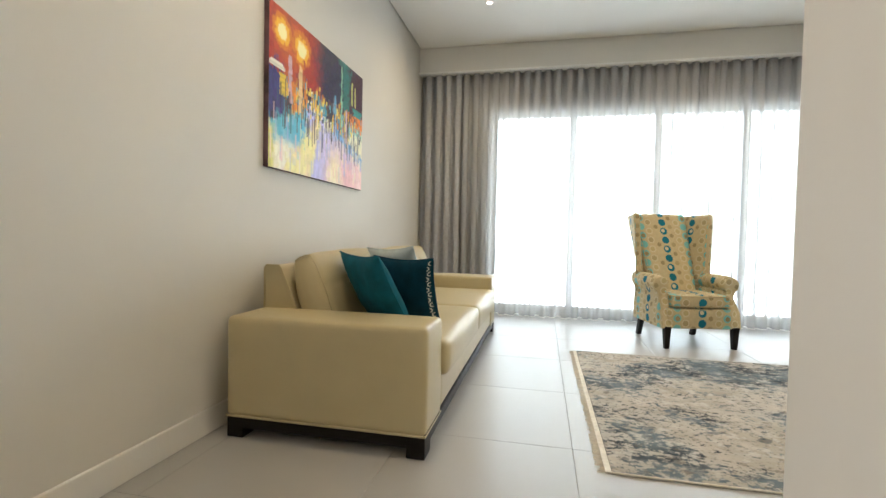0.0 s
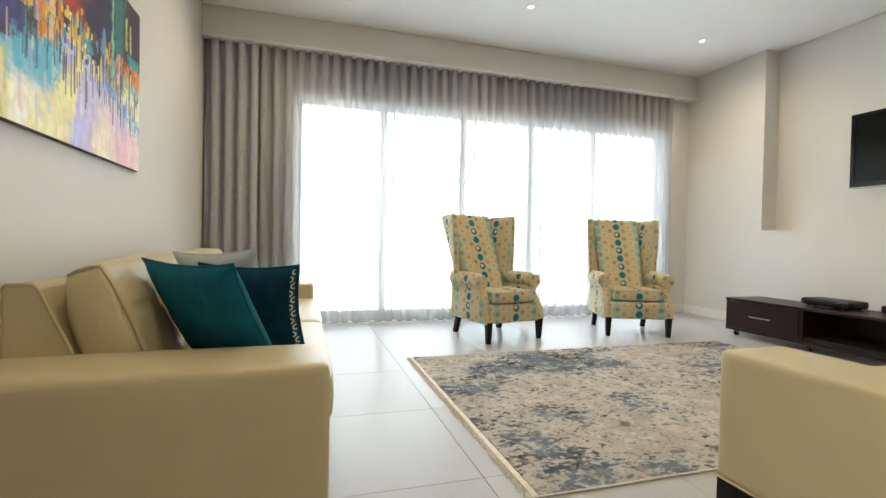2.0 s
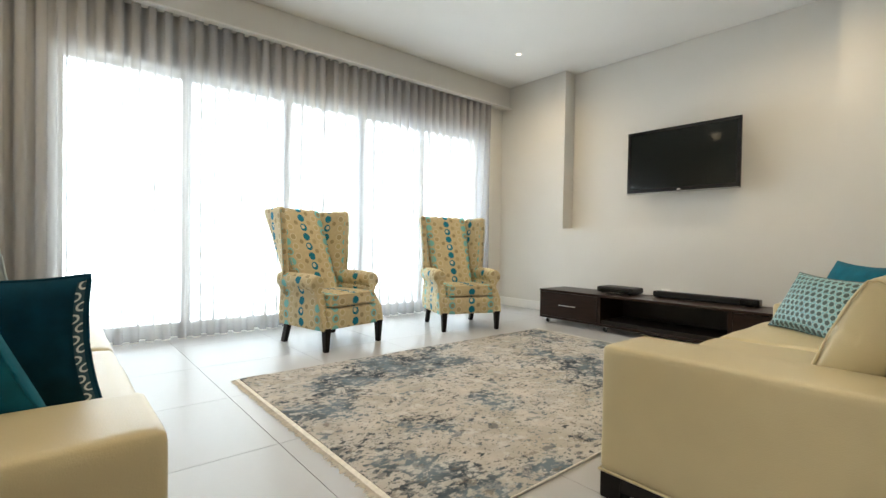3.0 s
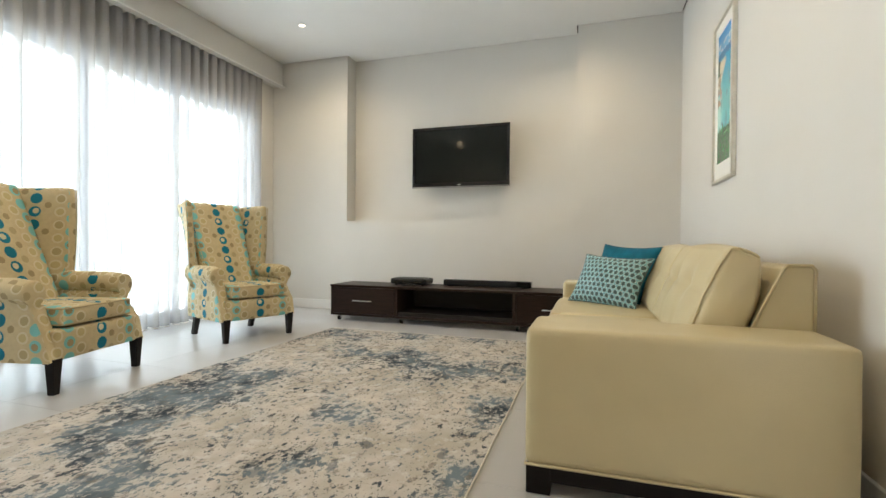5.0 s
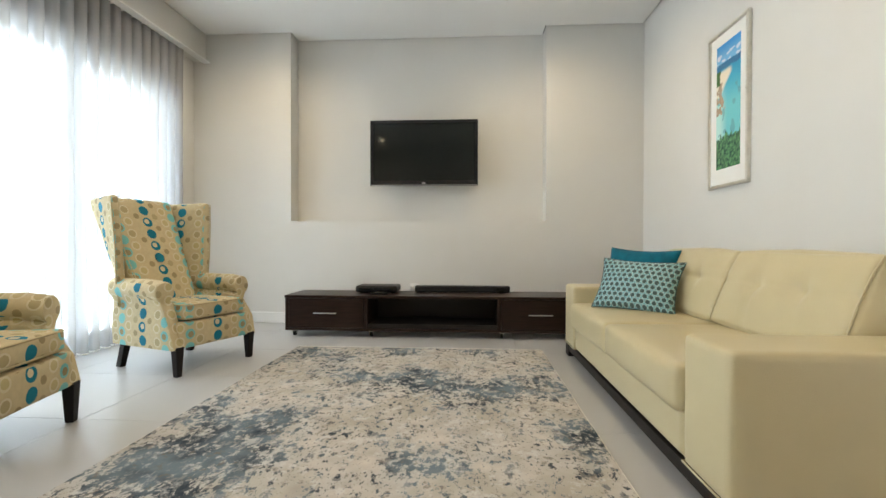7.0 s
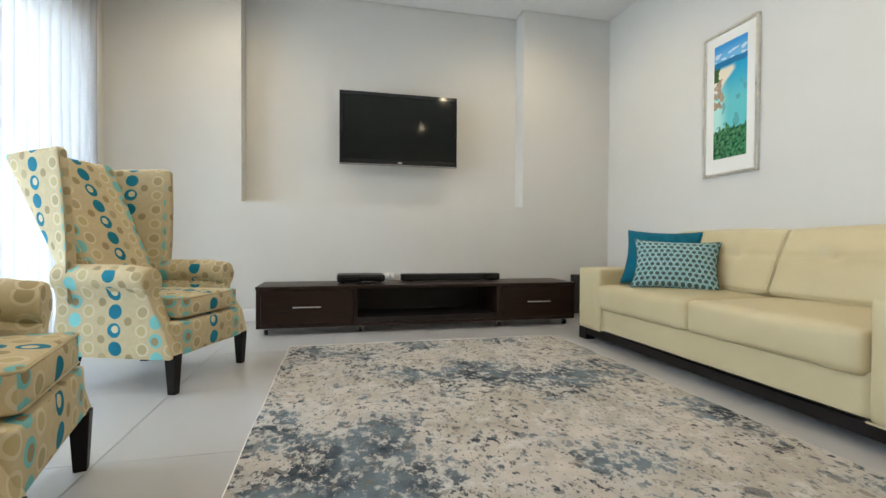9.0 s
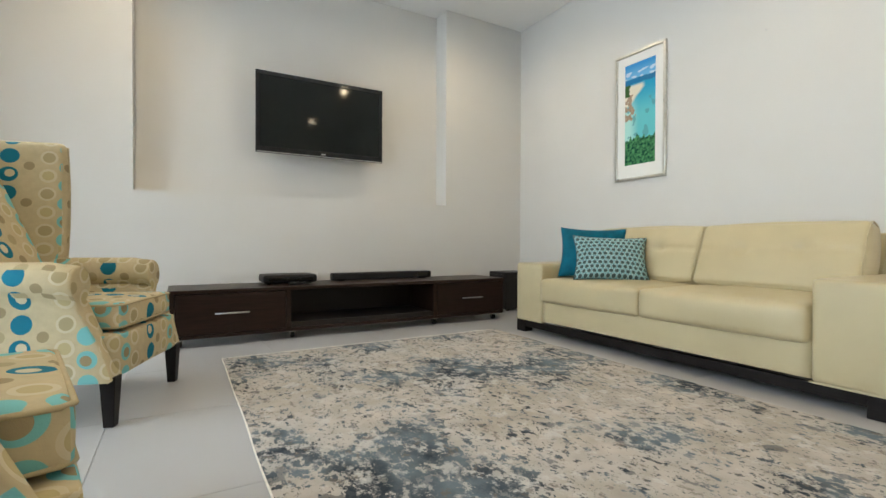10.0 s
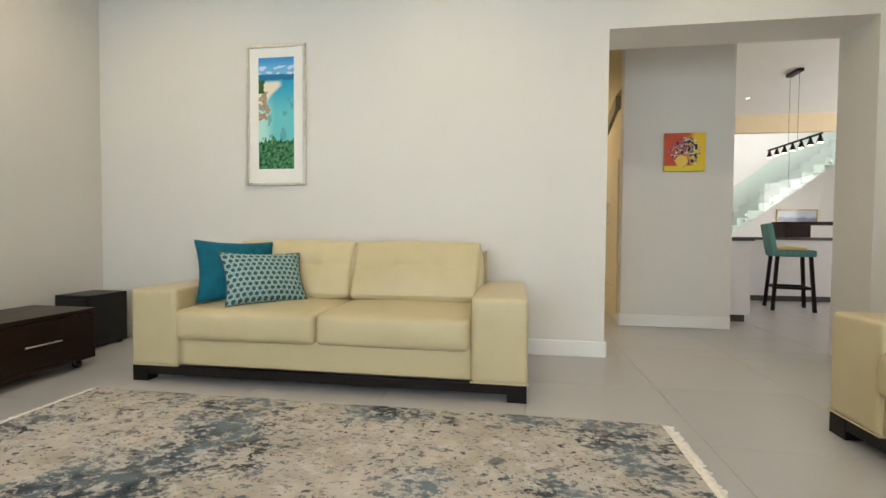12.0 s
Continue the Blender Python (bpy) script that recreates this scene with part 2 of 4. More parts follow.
M_DRAPE = material("grey_drape_cloth", (0.41, 0.415, 0.44), 0.9, scale=20, vary=0.06, bump=0.2, bump_scale=400, spec=0.15)
M_FRINGE = material("cream_fringe_yarn", (0.76, 0.72, 0.65), 0.9, scale=40, vary=0.12, bump=0.2)
M_CUPB = material("cream_cupboard_lacquer", (0.80, 0.70, 0.48), 0.45, vary=0.02, bump=0.02)
M_COUNTER = material("dark_stone_top", (0.06, 0.055, 0.055), 0.3, scale=40, vary=0.3, bump=0.02)
M_TERRACE = material("terrace_paving", (0.55, 0.52, 0.46), 0.85, scale=3, vary=0.1, bump=0.15)
M_STOOL = material("teal_stripe_cloth", (0.10, 0.25, 0.25), 0.8, scale=3, vary=0.25, bump=0.15, stretch=(40, 40, 1))
M_YELLOW = material("yellow_seat_pad", (0.70, 0.53, 0.20), 0.8, vary=0.05, bump=0.15)
M_PAINTING = paint_material("oil_paint", 0.45, 0.5)
M_PRINT = paint_material("print_behind_glass", 0.12, 0.0)


def tile_material():
    m = material("porcelain_tile", (0.408, 0.405, 0.405), 0.30, scale=1.2, vary=0.025, bump=0.02, bump_scale=30, spec=0.45, gloss_vary=0.02)
    nt = m.node_tree
    b = nt.nodes["Principled BSDF"]
    src = b.inputs["Base Color"].links[0].from_socket
    oi = nt.nodes.new("ShaderNodeObjectInfo")
    hs = nt.nodes.new("ShaderNodeHueSaturation")
    mr = nt.nodes.new("ShaderNodeMapRange")
    mr.inputs[3].default_value, mr.inputs[4].default_value = 0.97, 1.03
    link(nt, oi.outputs["Random"], mr.inputs[0])
    link(nt, mr.outputs[0], hs.inputs["Value"])
    link(nt, src, hs.inputs["Color"])
    link(nt, hs.outputs[0], b.inputs["Base Color"])
    return m


M_TILE = tile_material()


def glass_material(name, tint, rough=0.0):
    m = bpy.data.materials.new(name)
    m.use_nodes = True
    nt = m.node_tree
    b = nt.nodes["Principled BSDF"]
    b.inputs["Base Color"].default_value = (*tint, 1)
    b.inputs["Roughness"].default_value = rough
    b.inputs["Transmission Weight"].default_value = 1
    b.inputs["IOR"].default_value = 1.45
    return m


M_GLASS = glass_material("clear_glass", (0.97, 1, 0.99))
M_STAIRGLASS = glass_material("greenish_glass", (0.82, 0.96, 0.92))


def sheer_material():
    m = bpy.data.materials.new("sheer_voile")
    m.use_nodes = True
    nt = m.node_tree
    nt.nodes.remove(nt.nodes["Principled BSDF"])
    out = nt.nodes["Material Output"]
    tc = nt.nodes.new("ShaderNodeTexCoord")
    n = nt.nodes.new("ShaderNodeTexNoise")
    n.inputs["Scale"].default_value = 300
    link(nt, tc.outputs["Object"], n.inputs[0])
    tr = nt.nodes.new("ShaderNodeBsdfTransparent")
    tl = nt.nodes.new("ShaderNodeBsdfTranslucent")
    df = nt.nodes.new("ShaderNodeBsdfDiffuse")
    tl.inputs[0].default_value = (0.72, 0.67, 0.57, 1)
    df.inputs[0].default_value = (0.44, 0.447, 0.475, 1)
    m1 = nt.nodes.new("ShaderNodeMixShader")
    m1.inputs[0].default_value = 0.88
    link(nt, tl.outputs[0], m1.inputs[1])
    link(nt, df.outputs[0], m1.inputs[2])
    m2 = nt.nodes.new("ShaderNodeMixShader")
    link(nt, math_node(nt, "MULTIPLY_ADD", n.outputs[0], 0.14, 0.57), m2.inputs[0])
    link(nt, tr.outputs[0], m2.inputs[1])
    link(nt, m1.outputs[0], m2.inputs[2])
    link(nt, m2.outputs[0], out.inputs[0])
    return m


M_SHEER = sheer_material()


def dot_cloth():
    """Ochre upholstery with columns of teal, aqua, ivory and taupe dots and rings."""
    m = material("dotted_upholstery", (0.53, 0.443, 0.275), 0.8, scale=30, vary=0.06, bump=0.2, bump_scale=350, spec=0.25)
    nt = m.node_tree
    b = nt.nodes["Principled BSDF"]
    base = b.inputs["Base Color"].links[0].from_socket
    uvn = nt.nodes.new("ShaderNodeUVMap")
    uvn.uv_map = "UVMap"
    sep = nt.nodes.new("ShaderNodeSeparateXYZ")
    link(nt, uvn.outputs[0], sep.inputs[0])
    px, py = 0.084, 0.104
    u = math_node(nt, "ADD", math_node(nt, "DIVIDE", sep.outputs[0], px), 18.5)
    col = math_node(nt, "FLOOR", u)
    odd = math_node(nt, "MODULO", col, 2)
    v = math_node(nt, "ADD", math_node(nt, "ADD", math_node(nt, "DIVIDE", sep.outputs[1], py), 20), math_node(nt, "MULTIPLY", odd, 0.5))
    row = math_node(nt, "FLOOR", v)
    fu = math_node(nt, "MULTIPLY", math_node(nt, "SUBTRACT", math_node(nt, "FRACT", u), 0.5), px)
    fv = math_node(nt, "MULTIPLY", math_node(nt, "SUBTRACT", math_node(nt, "FRACT", v), 0.5), py)
    alt = math_node(nt, "MODULO", row, 2)

    def disc(r, dx=0.0, dy=0.0):
        a = math_node(nt, "ADD", fu, dx)
        c = math_node(nt, "ADD", fv, dy)
        d = math_node(nt, "SQRT", math_node(nt, "ADD", math_node(nt, "MULTIPLY", a, a), math_node(nt, "MULTIPLY", c, c)))
        return math_node(nt, "LESS_THAN", d, r)

    def is_col(k):
        return math_node(nt, "COMPARE", math_node(nt, "MODULO", col, 6), k, 0.1)

    def both(a, c):
        return math_node(nt, "MULTIPLY", a, c)

    def inv(a):
        return math_node(nt, "SUBTRACT", 1.0, a)

    teal, aqua, ivory, taupe = (0.007, 0.17, 0.26), (0.19, 0.50, 0.51), (0.60, 0.53, 0.37), (0.32, 0.255, 0.145)
    taupe_pale = (0.40, 0.33, 0.19)
    c = base
    ring_in = (0.48, 0.40, 0.22)
    for fac, colour in (
        (both(is_col(0), disc(0.0413)), teal), (both(both(is_col(0), alt), disc(0.0212, 0.006, -0.006)), ivory),
        (both(both(is_col(1), alt), disc(0.0236)), taupe), (both(both(is_col(1), inv(alt)), disc(0.0260)), taupe_pale),
        (both(is_col(2), disc(0.0389)), ivory), (both(is_col(2), disc(0.0271)), ring_in),
        (both(is_col(3), disc(0.0401)), aqua), (both(both(is_col(3), alt), disc(0.0236, -0.005, 0.004)), taupe),
        (both(is_col(4), disc(0.0389)), ivory), (both(both(is_col(4), alt), disc(0.0260)), ring_in), (both(both(is_col(4), inv(alt)), disc(0.0283)), taupe_pale),
        (both(both(is_col(5), inv(alt)), disc(0.0236)), taupe),
    ):
        c = mix_node(nt, fac, c, colour)
    link(nt, c, b.inputs["Base Color"])
    return m


M_DOTS = dot_cloth()
M_OCHRE = material("ochre_cord", (0.47, 0.39, 0.235), 0.8, scale=30, vary=0.06, bump=0.2, bump_scale=350, spec=0.25)


def honeycomb_cloth(name, ground, spot, pitch, radius, ring_colour, width=0.09):
    m = material(name, ground, 0.5, scale=25, vary=0.1, bump=0.15, bump_scale=300, spec=0.5)
    nt = m.node_tree
    b = nt.nodes["Principled BSDF"]
    base = b.inputs["Base Color"].links[0].from_socket
    uvn = nt.nodes.new("ShaderNodeUVMap")
    uvn.uv_map = "UVMap"
    sep = nt.nodes.new("ShaderNodeSeparateXYZ")
    link(nt, uvn.outputs[0], sep.inputs[0])
    v = math_node(nt, "DIVIDE", sep.outputs[1], pitch * 0.866)
    row = math_node(nt, "FLOOR", v)
    u = math_node(nt, "ADD", math_node(nt, "DIVIDE", sep.outputs[0], pitch), math_node(nt, "MULTIPLY", math_node(nt, "MODULO", row, 2), 0.5))
    fu = math_node(nt, "SUBTRACT", math_node(nt, "FRACT", u), 0.5)
    fv = math_node(nt, "MULTIPLY", math_node(nt, "SUBTRACT", math_node(nt, "FRACT", v), 0.5), 0.866)
    d = math_node(nt, "SQRT", math_node(nt, "ADD", math_node(nt, "MULTIPLY", fu, fu), math_node(nt, "MULTIPLY", fv, fv)))
    c = mix_node(nt, math_node(nt, "LESS_THAN", d, radius), base, spot)
    ring = math_node(nt, "MULTIPLY", math_node(nt, "GREATER_THAN", d, radius), math_node(nt, "LESS_THAN", d, radius + width))
    c = mix_node(nt, ring, c, ring_colour)
    link(nt, c, b.inputs["Base Color"])
    return m


M_HONEY = honeycomb_cloth("aqua_honeycomb_cloth", (0.13, 0.33, 0.36), (0.035, 0.07, 0.07), 0.045, 0.37, (0.46, 0.62, 0.60), 0.07)
M_RINGS = honeycomb_cloth("petrol_ring_trim", (0.004, 0.05, 0.08), (0.004, 0.045, 0.075), 0.038, 0.24, (0.62, 0.66, 0.65), 0.14)


def rug_material():
    m = material("distressed_rug_pile", (0.46, 0.418, 0.37), 0.95, scale=6, vary=0.2, bump=0.6, bump_scale=260, spec=0.1)
    nt = m.node_tree
    b = nt.nodes["Principled BSDF"]
    c = b.inputs["Base Color"].links[0].from_socket
    tc = nt.nodes.new("ShaderNodeTexCoord")

    def patches(scale, lo, hi, stretch, offset, detail=8, rough=0.7):
        mp = nt.nodes.new("ShaderNodeMapping")
        mp.inputs["Scale"].default_value, mp.inputs["Location"].default_value = stretch, offset
        link(nt, tc.outputs["Object"], mp.inputs[0])
        n = nt.nodes.new("ShaderNodeTexNoise")
        n.inputs["Scale"].default_value, n.inputs["Detail"].default_value, n.inputs["Roughness"].default_value = scale, detail, rough
        link(nt, mp.outputs[0], n.inputs[0])
        r = nt.nodes.new("ShaderNodeMapRange")
        r.inputs[1].default_value, r.inputs[2].default_value = lo, hi
        link(nt, n.outputs[0], r.inputs[0])
        return r.outputs[0]

    c = mix_node(nt, math_node(nt, "MULTIPLY", patches(2.4, 0.46, 0.62, (1, 1, 1), (7, 3, 0)), 0.8), c, (0.50, 0.475, 0.445))
    c = mix_node(nt, math_node(nt, "MULTIPLY", patches(1.9, 0.50, 0.62, (1, 1, 1), (11, 5, 0), 4, 0.6), 0.55), c, (0.365, 0.325, 0.265))
    # flecks crowd together where the large clusters lie
    cluster = patches(1.45, 0.47, 0.66, (1, 1, 1), (2.3, 9.4, 0), 5, 0.55)
    hue = patches(3.5, 0.40, 0.60, (1, 1, 1), (6, 1, 0), 3, 0.5)
    c = mix_node(nt, math_node(nt, "MULTIPLY", cluster, 0.36), c, (0.275, 0.315, 0.345))
    for scale, off, amount, lo, hi, strength in ((8.0, 0.0, 0.17, 0.61, 0.635, 0.62), (20.0, 3.0, 0.17, 0.60, 0.611, 0.92), (42.0, 7.0, 0.13, 0.61, 0.625, 0.85)):
        n = patches(scale, 0.0, 1.0, (1.0, 1.35, 1), (off, 4, 0), 5, 0.62)
        v = math_node(nt, "MULTIPLY_ADD", cluster, amount, n)
        r = nt.nodes.new("ShaderNodeMapRange")
        r.inputs[1].default_value, r.inputs[2].default_value = lo, hi
        link(nt, v, r.inputs[0])
        c = mix_node(nt, math_node(nt, "MULTIPLY", r.outputs[0], strength), c, mix_node(nt, hue, (0.026, 0.040, 0.056), (0.14, 0.18, 0.21)))
    pale = math_node(nt, "MULTIPLY", patches(9.0, 0.55, 0.62, (1.1, 1.2, 1), (1, 7, 0), 8, 0.7), 0.7)
    c = mix_node(nt, pale, c, (0.56, 0.545, 0.52))
    brown = math_node(nt, "MULTIPLY", patches(13.0, 0.59, 0.62, (1.1, 1.3, 1), (8, 8, 0), 6, 0.7), 0.65)
    c = mix_node(nt, brown, c, (0.16, 0.14, 0.12))
    link(nt, c, b.inputs["Base Color"])
    return m


M_RUG = rug_material()

# ---- the rooms ----
XL, XR, YB, YW = -1.64, 5.32, 0.0, 5.66
BACK = -0.455
HALL_CEIL = 3.60
OPEN_X, OPEN_Z = 0.487, 2.745


def structure(name, bm, mat, label, category):
    return tagged(part(name, bm, mat), label, category, kind="structure")


structure("wall_west", box(XL - 0.25, XL, BACK, YW + 0.25, 0, CEIL + 0.2), M_WALL, "smooth warm greige painted plaster wall", "wall")
structure("wall_south", box(OPEN_X, XR + 0.5, BACK, YB, 0, CEIL + 0.2), M_WALL, "smooth warm greige painted plaster wall", "wall")
structure("wall_nib", box(XL, -1.5, BACK, YB, 0, OPEN_Z), M_WALL, "short greige plaster return beside the opening", "wall")
structure("lintel", box(XL, OPEN_X, BACK, YB, OPEN_Z, CEIL + 0.2), M_WALL, "greige painted plaster lintel over the wide opening", "lintel")

# television wall with its shallow recess
NICHE_Y0, NICHE_Y1, NICHE_Z, NICHE_D = 1.17, 4.38, 1.294, 0.25
bm = bmesh.new()
add_box(bm, XR + NICHE_D, XR + 0.5, YB, YW + 0.25, 0, CEIL + 0.2)
add_box(bm, XR, XR + NICHE_D, YB, NICHE_Y0, 0, CEIL + 0.2)
add_box(bm, XR, XR + NICHE_D, NICHE_Y1, YW + 0.25, 0, CEIL + 0.2)
add_box(bm, XR, XR + NICHE_D, NICHE_Y0, NICHE_Y1, 0, NICHE_Z)
structure("wall_east", bm, M_WALL, "greige painted wall with a shallow recess around the television", "wall")

# window wall, with the deep bulkhead that hides the curtain track
bm = bmesh.new()
add_box(bm, XL, WIN_X0, YW, YW + 0.25, 0, CEIL + 0.2)
add_box(bm, WIN_X1, XR, YW, YW + 0.25, 0, CEIL + 0.2)
add_box(bm, WIN_X0, WIN_X1, YW, YW + 0.25, WIN_TOP, CEIL + 0.2)
structure("wall_north", bm, M_WALL, "greige painted wall around the wide sliding doors", "wall")
structure("bulkhead", box(XL, XR, 5.497, YW, 3.34, CEIL + 0.02), M_WALL, "greige plaster bulkhead above the curtains", "bulkhead")
structure("curtain_track", box(XL, XR, 5.44, 5.53, 3.318, 3.338, 0.004), M_WHITE, "slim white track under the bulkhead", "curtain track")

# ceiling with a shadow gap round it
bm = bmesh.new()
g = 0.018
add_box(bm, XL + g, XR - g, YB + g, 5.497 - g, CEIL, CEIL + 0.02)
add_box(bm, XR - g, XR + NICHE_D - g, NICHE_Y0 + g, NICHE_Y1 - g, CEIL, CEIL + 0.02)
structure("ceiling", bm, M_CEIL, "flat white plasterboard ceiling with a shadow gap", "ceiling")
structure("ceiling_gap", box(XL - 0.1, XR + 0.5, YB - 0.1, YW + 0.25, CEIL + 0.022, CEIL + 0.2), M_GAP, "dark recess round the edge of the ceiling", "shadow gap")


def skirting(name, x0, x1, y0, y1, h=0.135):
    structure(name, box(x0, x1, y0, y1, 0, h, 0.006), M_WHITE, "white painted skirting board", "skirting")


skirting("baseboard_west", XL, XL + 0.018, YB, YW)
skirting("baseboard_south", OPEN_X, XR, YB, YB + 0.018)
skirting("baseboard_jamb", OPEN_X - 0.018, OPEN_X, BACK, YB + 0.018)
skirting("baseboard_east", XR - 0.018, XR, YB + 0.018, YW)
skirting("baseboard_north", WIN_X1 + 0.06, XR - 0.018, YW - 0.018, YW)

# hall and kitchen beyond the opening
PX0, PX1, PY = -1.13, 0.035, -1.485
structure("wall_hall_pier", box(PX0, PX1, PY - 0.14, PY, 0, HALL_CEIL + 0.2), M_WALL, "greige painted pier wall between hall and kitchen", "wall")
bm = bmesh.new()
add_box(bm, PX0, PX1 + 0.018, PY, PY + 0.018, 0, 0.135, 0.006)
add_box(bm, PX1, PX1 + 0.018, PY - 0.14, PY, 0, 0.135, 0.006)
structure("baseboard_pier", bm, M_WHITE, "white painted skirting board", "skirting")
structure("wall_kitchen_north", box(-8.25, XL - 0.25, BACK, BACK + 0.2, 0, HALL_CEIL + 0.2), M_WALL, "pale painted kitchen wall", "wall")
# unseen wall; the window opening is added for the kitchen fill lamp
bm = bmesh.new()
add_box(bm, -8.25, -8.0, -9.5, -6.1, 0, 6.5)
add_box(bm, -8.25, -8.0, -1.5, BACK, 0, HALL_CEIL + 0.2)
add_box(bm, -8.25, -8.0, -6.1, -1.5, 0, 0.4)
add_box(bm, -8.25, -8.0, -6.1, -1.5, 3.0, HALL_CEIL + 0.2)
structure("wall_kitchen_west", bm, M_WALL, "pale painted kitchen wall, unseen, with an added window opening", "wall")
structure("wall_stair", box(-8.25, 2.6, -9.7, -9.5, 0, 6.5), M_WHITE, "white painted stairwell wall", "wall")
structure("wall_hall_east", box(2.4, 2.6, -9.5, BACK, 0, 6.5), M_WALL, "greige painted hall wall", "wall")
structure("ceiling_hall", box(-8.25, 2.6, -6.72, BACK, HALL_CEIL, HALL_CEIL + 0.2), M_CEIL, "flat white hall ceiling", "ceiling")
# warm cove light on this face is put into its cream colour
structure("bulkhead_hall", box(-8.0, 2.4, -6.87, -6.72, 3.23, HALL_CEIL + 0.2), material("warm_lit_bulkhead", (0.75, 0.62, 0.42), 0.6, vary=0.02), "bulkhead before the stairwell, warm cove light in its colour", "bulkhead")
bm = bmesh.new()
add_box(bm, -8.25, 2.6, -6.87, -6.72, HALL_CEIL + 0.2, 6.5)
structure("wall_stair_upper", bm, M_WHITE, "white upper wall of the stairwell", "wall")
# unseen ceiling, left open where the stairwell fill lamp hangs
bm = bmesh.new()
add_box(bm, -8.25, -7.05, -9.7, -6.72, 6.5, 6.6)
add_box(bm, -1.95, 2.6, -9.7, -6.72, 6.5, 6.6)
add_box(bm, -7.05, -1.95, -7.0, -6.72, 6.5, 6.6)
structure("ceiling_stair", bm, M_CEIL, "white stairwell ceiling, unseen, with an added rooflight opening", "ceiling")

# floor slab and outside ground
structure("floor_slab", box(-8.25, XR + 0.5, -9.7, YW + 0.25, -0.2, -0.012), M_GROUT, "grey grouted floor bed under the tiles", "floor")
structure("ground", box(-400, 400, -400, 400, -0.5, -0.22), M_TERRACE, "pale paved ground outside", "ground")


# ---- sliding doors and curtains ----
def sliding_doors():
    t = tagged(thing("window_1", "wide aluminium sliding doors behind sheer curtains", "sliding door"), kind="structure")
    y0, y1 = 5.74, 5.82
    part("window_head", box(WIN_X0, WIN_X1, y0, y1, WIN_TOP - 0.06, WIN_TOP, 0.004), M_ALU, t)
    part("window_track", box(WIN_X0, WIN_X1, y0, y1, -0.012, 0.03, 0.004), M_ALU, t)
    xs = [WIN_X0, 0.478, 1.565, 2.60, 3.65, WIN_X1]
    for i, x in enumerate(xs):
        a = x if i == 0 else x - 0.07 if i == len(xs) - 1 else x - 0.045
        part("window_stile", box(a, a + (0.07 if i in (0, len(xs) - 1) else 0.09), y0 + 0.004, y1 - 0.004, 0.03, WIN_TOP - 0.06, 0.004), M_ALU, t)
    for a, b in zip(xs, xs[1:]):
        part("bottom_rail", box(a + 0.046, b - 0.046, y0 + 0.012, y1 - 0.012, 0.032, 0.15, 0.004), M_ALU, t)
        p = part("pane", box(a + 0.035, b - 0.035, y0 + 0.036, y0 + 0.042, 0.03, WIN_TOP - 0.06), M_GLASS, t)
        p.visible_shadow = False


sliding_doors()


def curtain(name, x0, x1, y, z0, z1, pitch, amp, mat, label, hem=None):
    """A ripple-fold curtain: even waves at the track that loosen towards the floor."""
    t = thing(name, label, "curtain")
    n = int((x1 - x0) / pitch * 12)
    rows = 14
    vs, fs = [], []
    for j in range(rows + 1):
        f = j / rows
        for i in range(n + 1):
            x = x0 + (x1 - x0) * i / n
            ph = (x - x0) / pitch * 2 * math.pi
            w = 1 + 0.35 * noise.noise(Vector((x * 1.7, f * 0.5, 1)))
            s = math.sin(ph + 0.8 * f * noise.noise(Vector((x * 2.1, f * 1.2, 4))))
            yy = y + amp * w * (math.copysign(abs(s) ** 0.6, s)) * (1 - 0.15 * (1 - f)) + 0.02 * (1 - f) * noise.noise(Vector((x * 1.1, 2, f)))
            xx = x - 0.15 * pitch * math.sin(2 * ph) + 0.012 * (1 - f) * noise.noise(Vector((x * 3, f * 2, 9)))
            z = z0 + (z1 - z0) * f + (0.008 * math.sin(ph * 0.5 + 1) if j == 0 else 0)
            vs.append((xx, yy, z))
    for j in range(rows):
        for i in range(n):
            a = j * (n + 1) + i
            fs.append((a, a + 1, a + n + 2, a + n + 1))
    me = bpy.data.meshes.new("cloth")
    me.from_pydata(vs, [], fs)
    for p in me.polygons:
        p.use_smooth = True
    me.materials.append(mat)
    ob = new("cloth", me)
    ob.parent = t
    if hem:
        hv, hf = [], []
        for i in range(n + 1):
            x, yy, z = vs[i]
            hv += [(x, yy - 0.004, z - 0.002), (x, yy - 0.004, z + 0.012), (x, yy + 0.004, z + 0.012), (x, yy + 0.004, z - 0.002)]
        for i in range(n):
            for k in range(4):
                a, b = i * 4 + k, i * 4 + (k + 1) % 4
                hf.append((a, b, b + 4, a + 4))
        me = bpy.data.meshes.new("hem")
        me.from_pydata(hv, [], hf)
        me.materials.append(hem)
        h = new("hem", me)
        h.parent = t
        h["label"] = "weighted white hem"
    return t


curtain("sheer_curtain", -1.08, 2.02, 5.582, 0.012, 3.335, 0.138, 0.064, M_SHEER, "long grey sheer voile curtain drawn across the doors", M_WHITE)
curtain("sheer_curtain", 2.00, 4.90, 5.584, 0.012, 3.335, 0.138, 0.064, M_SHEER, "long grey sheer voile curtain drawn across the doors", M_WHITE)
curtain("drape", -1.61, -1.04, 5.575, 0.012, 3.335, 0.14, 0.042, M_DRAPE, "heavy grey drape gathered into the corner", M_DRAPE)


# ---- downlights ----
M_LED = bpy.data.materials.new("lamp_glow")
M_LED.use_nodes = True
M_LED.node_tree.nodes["Principled BSDF"].inputs["Emission Color"].default_value = (1, 0.86, 0.65, 1)
M_LED.node_tree.nodes["Principled BSDF"].inputs["Emission Strength"].default_value = 6


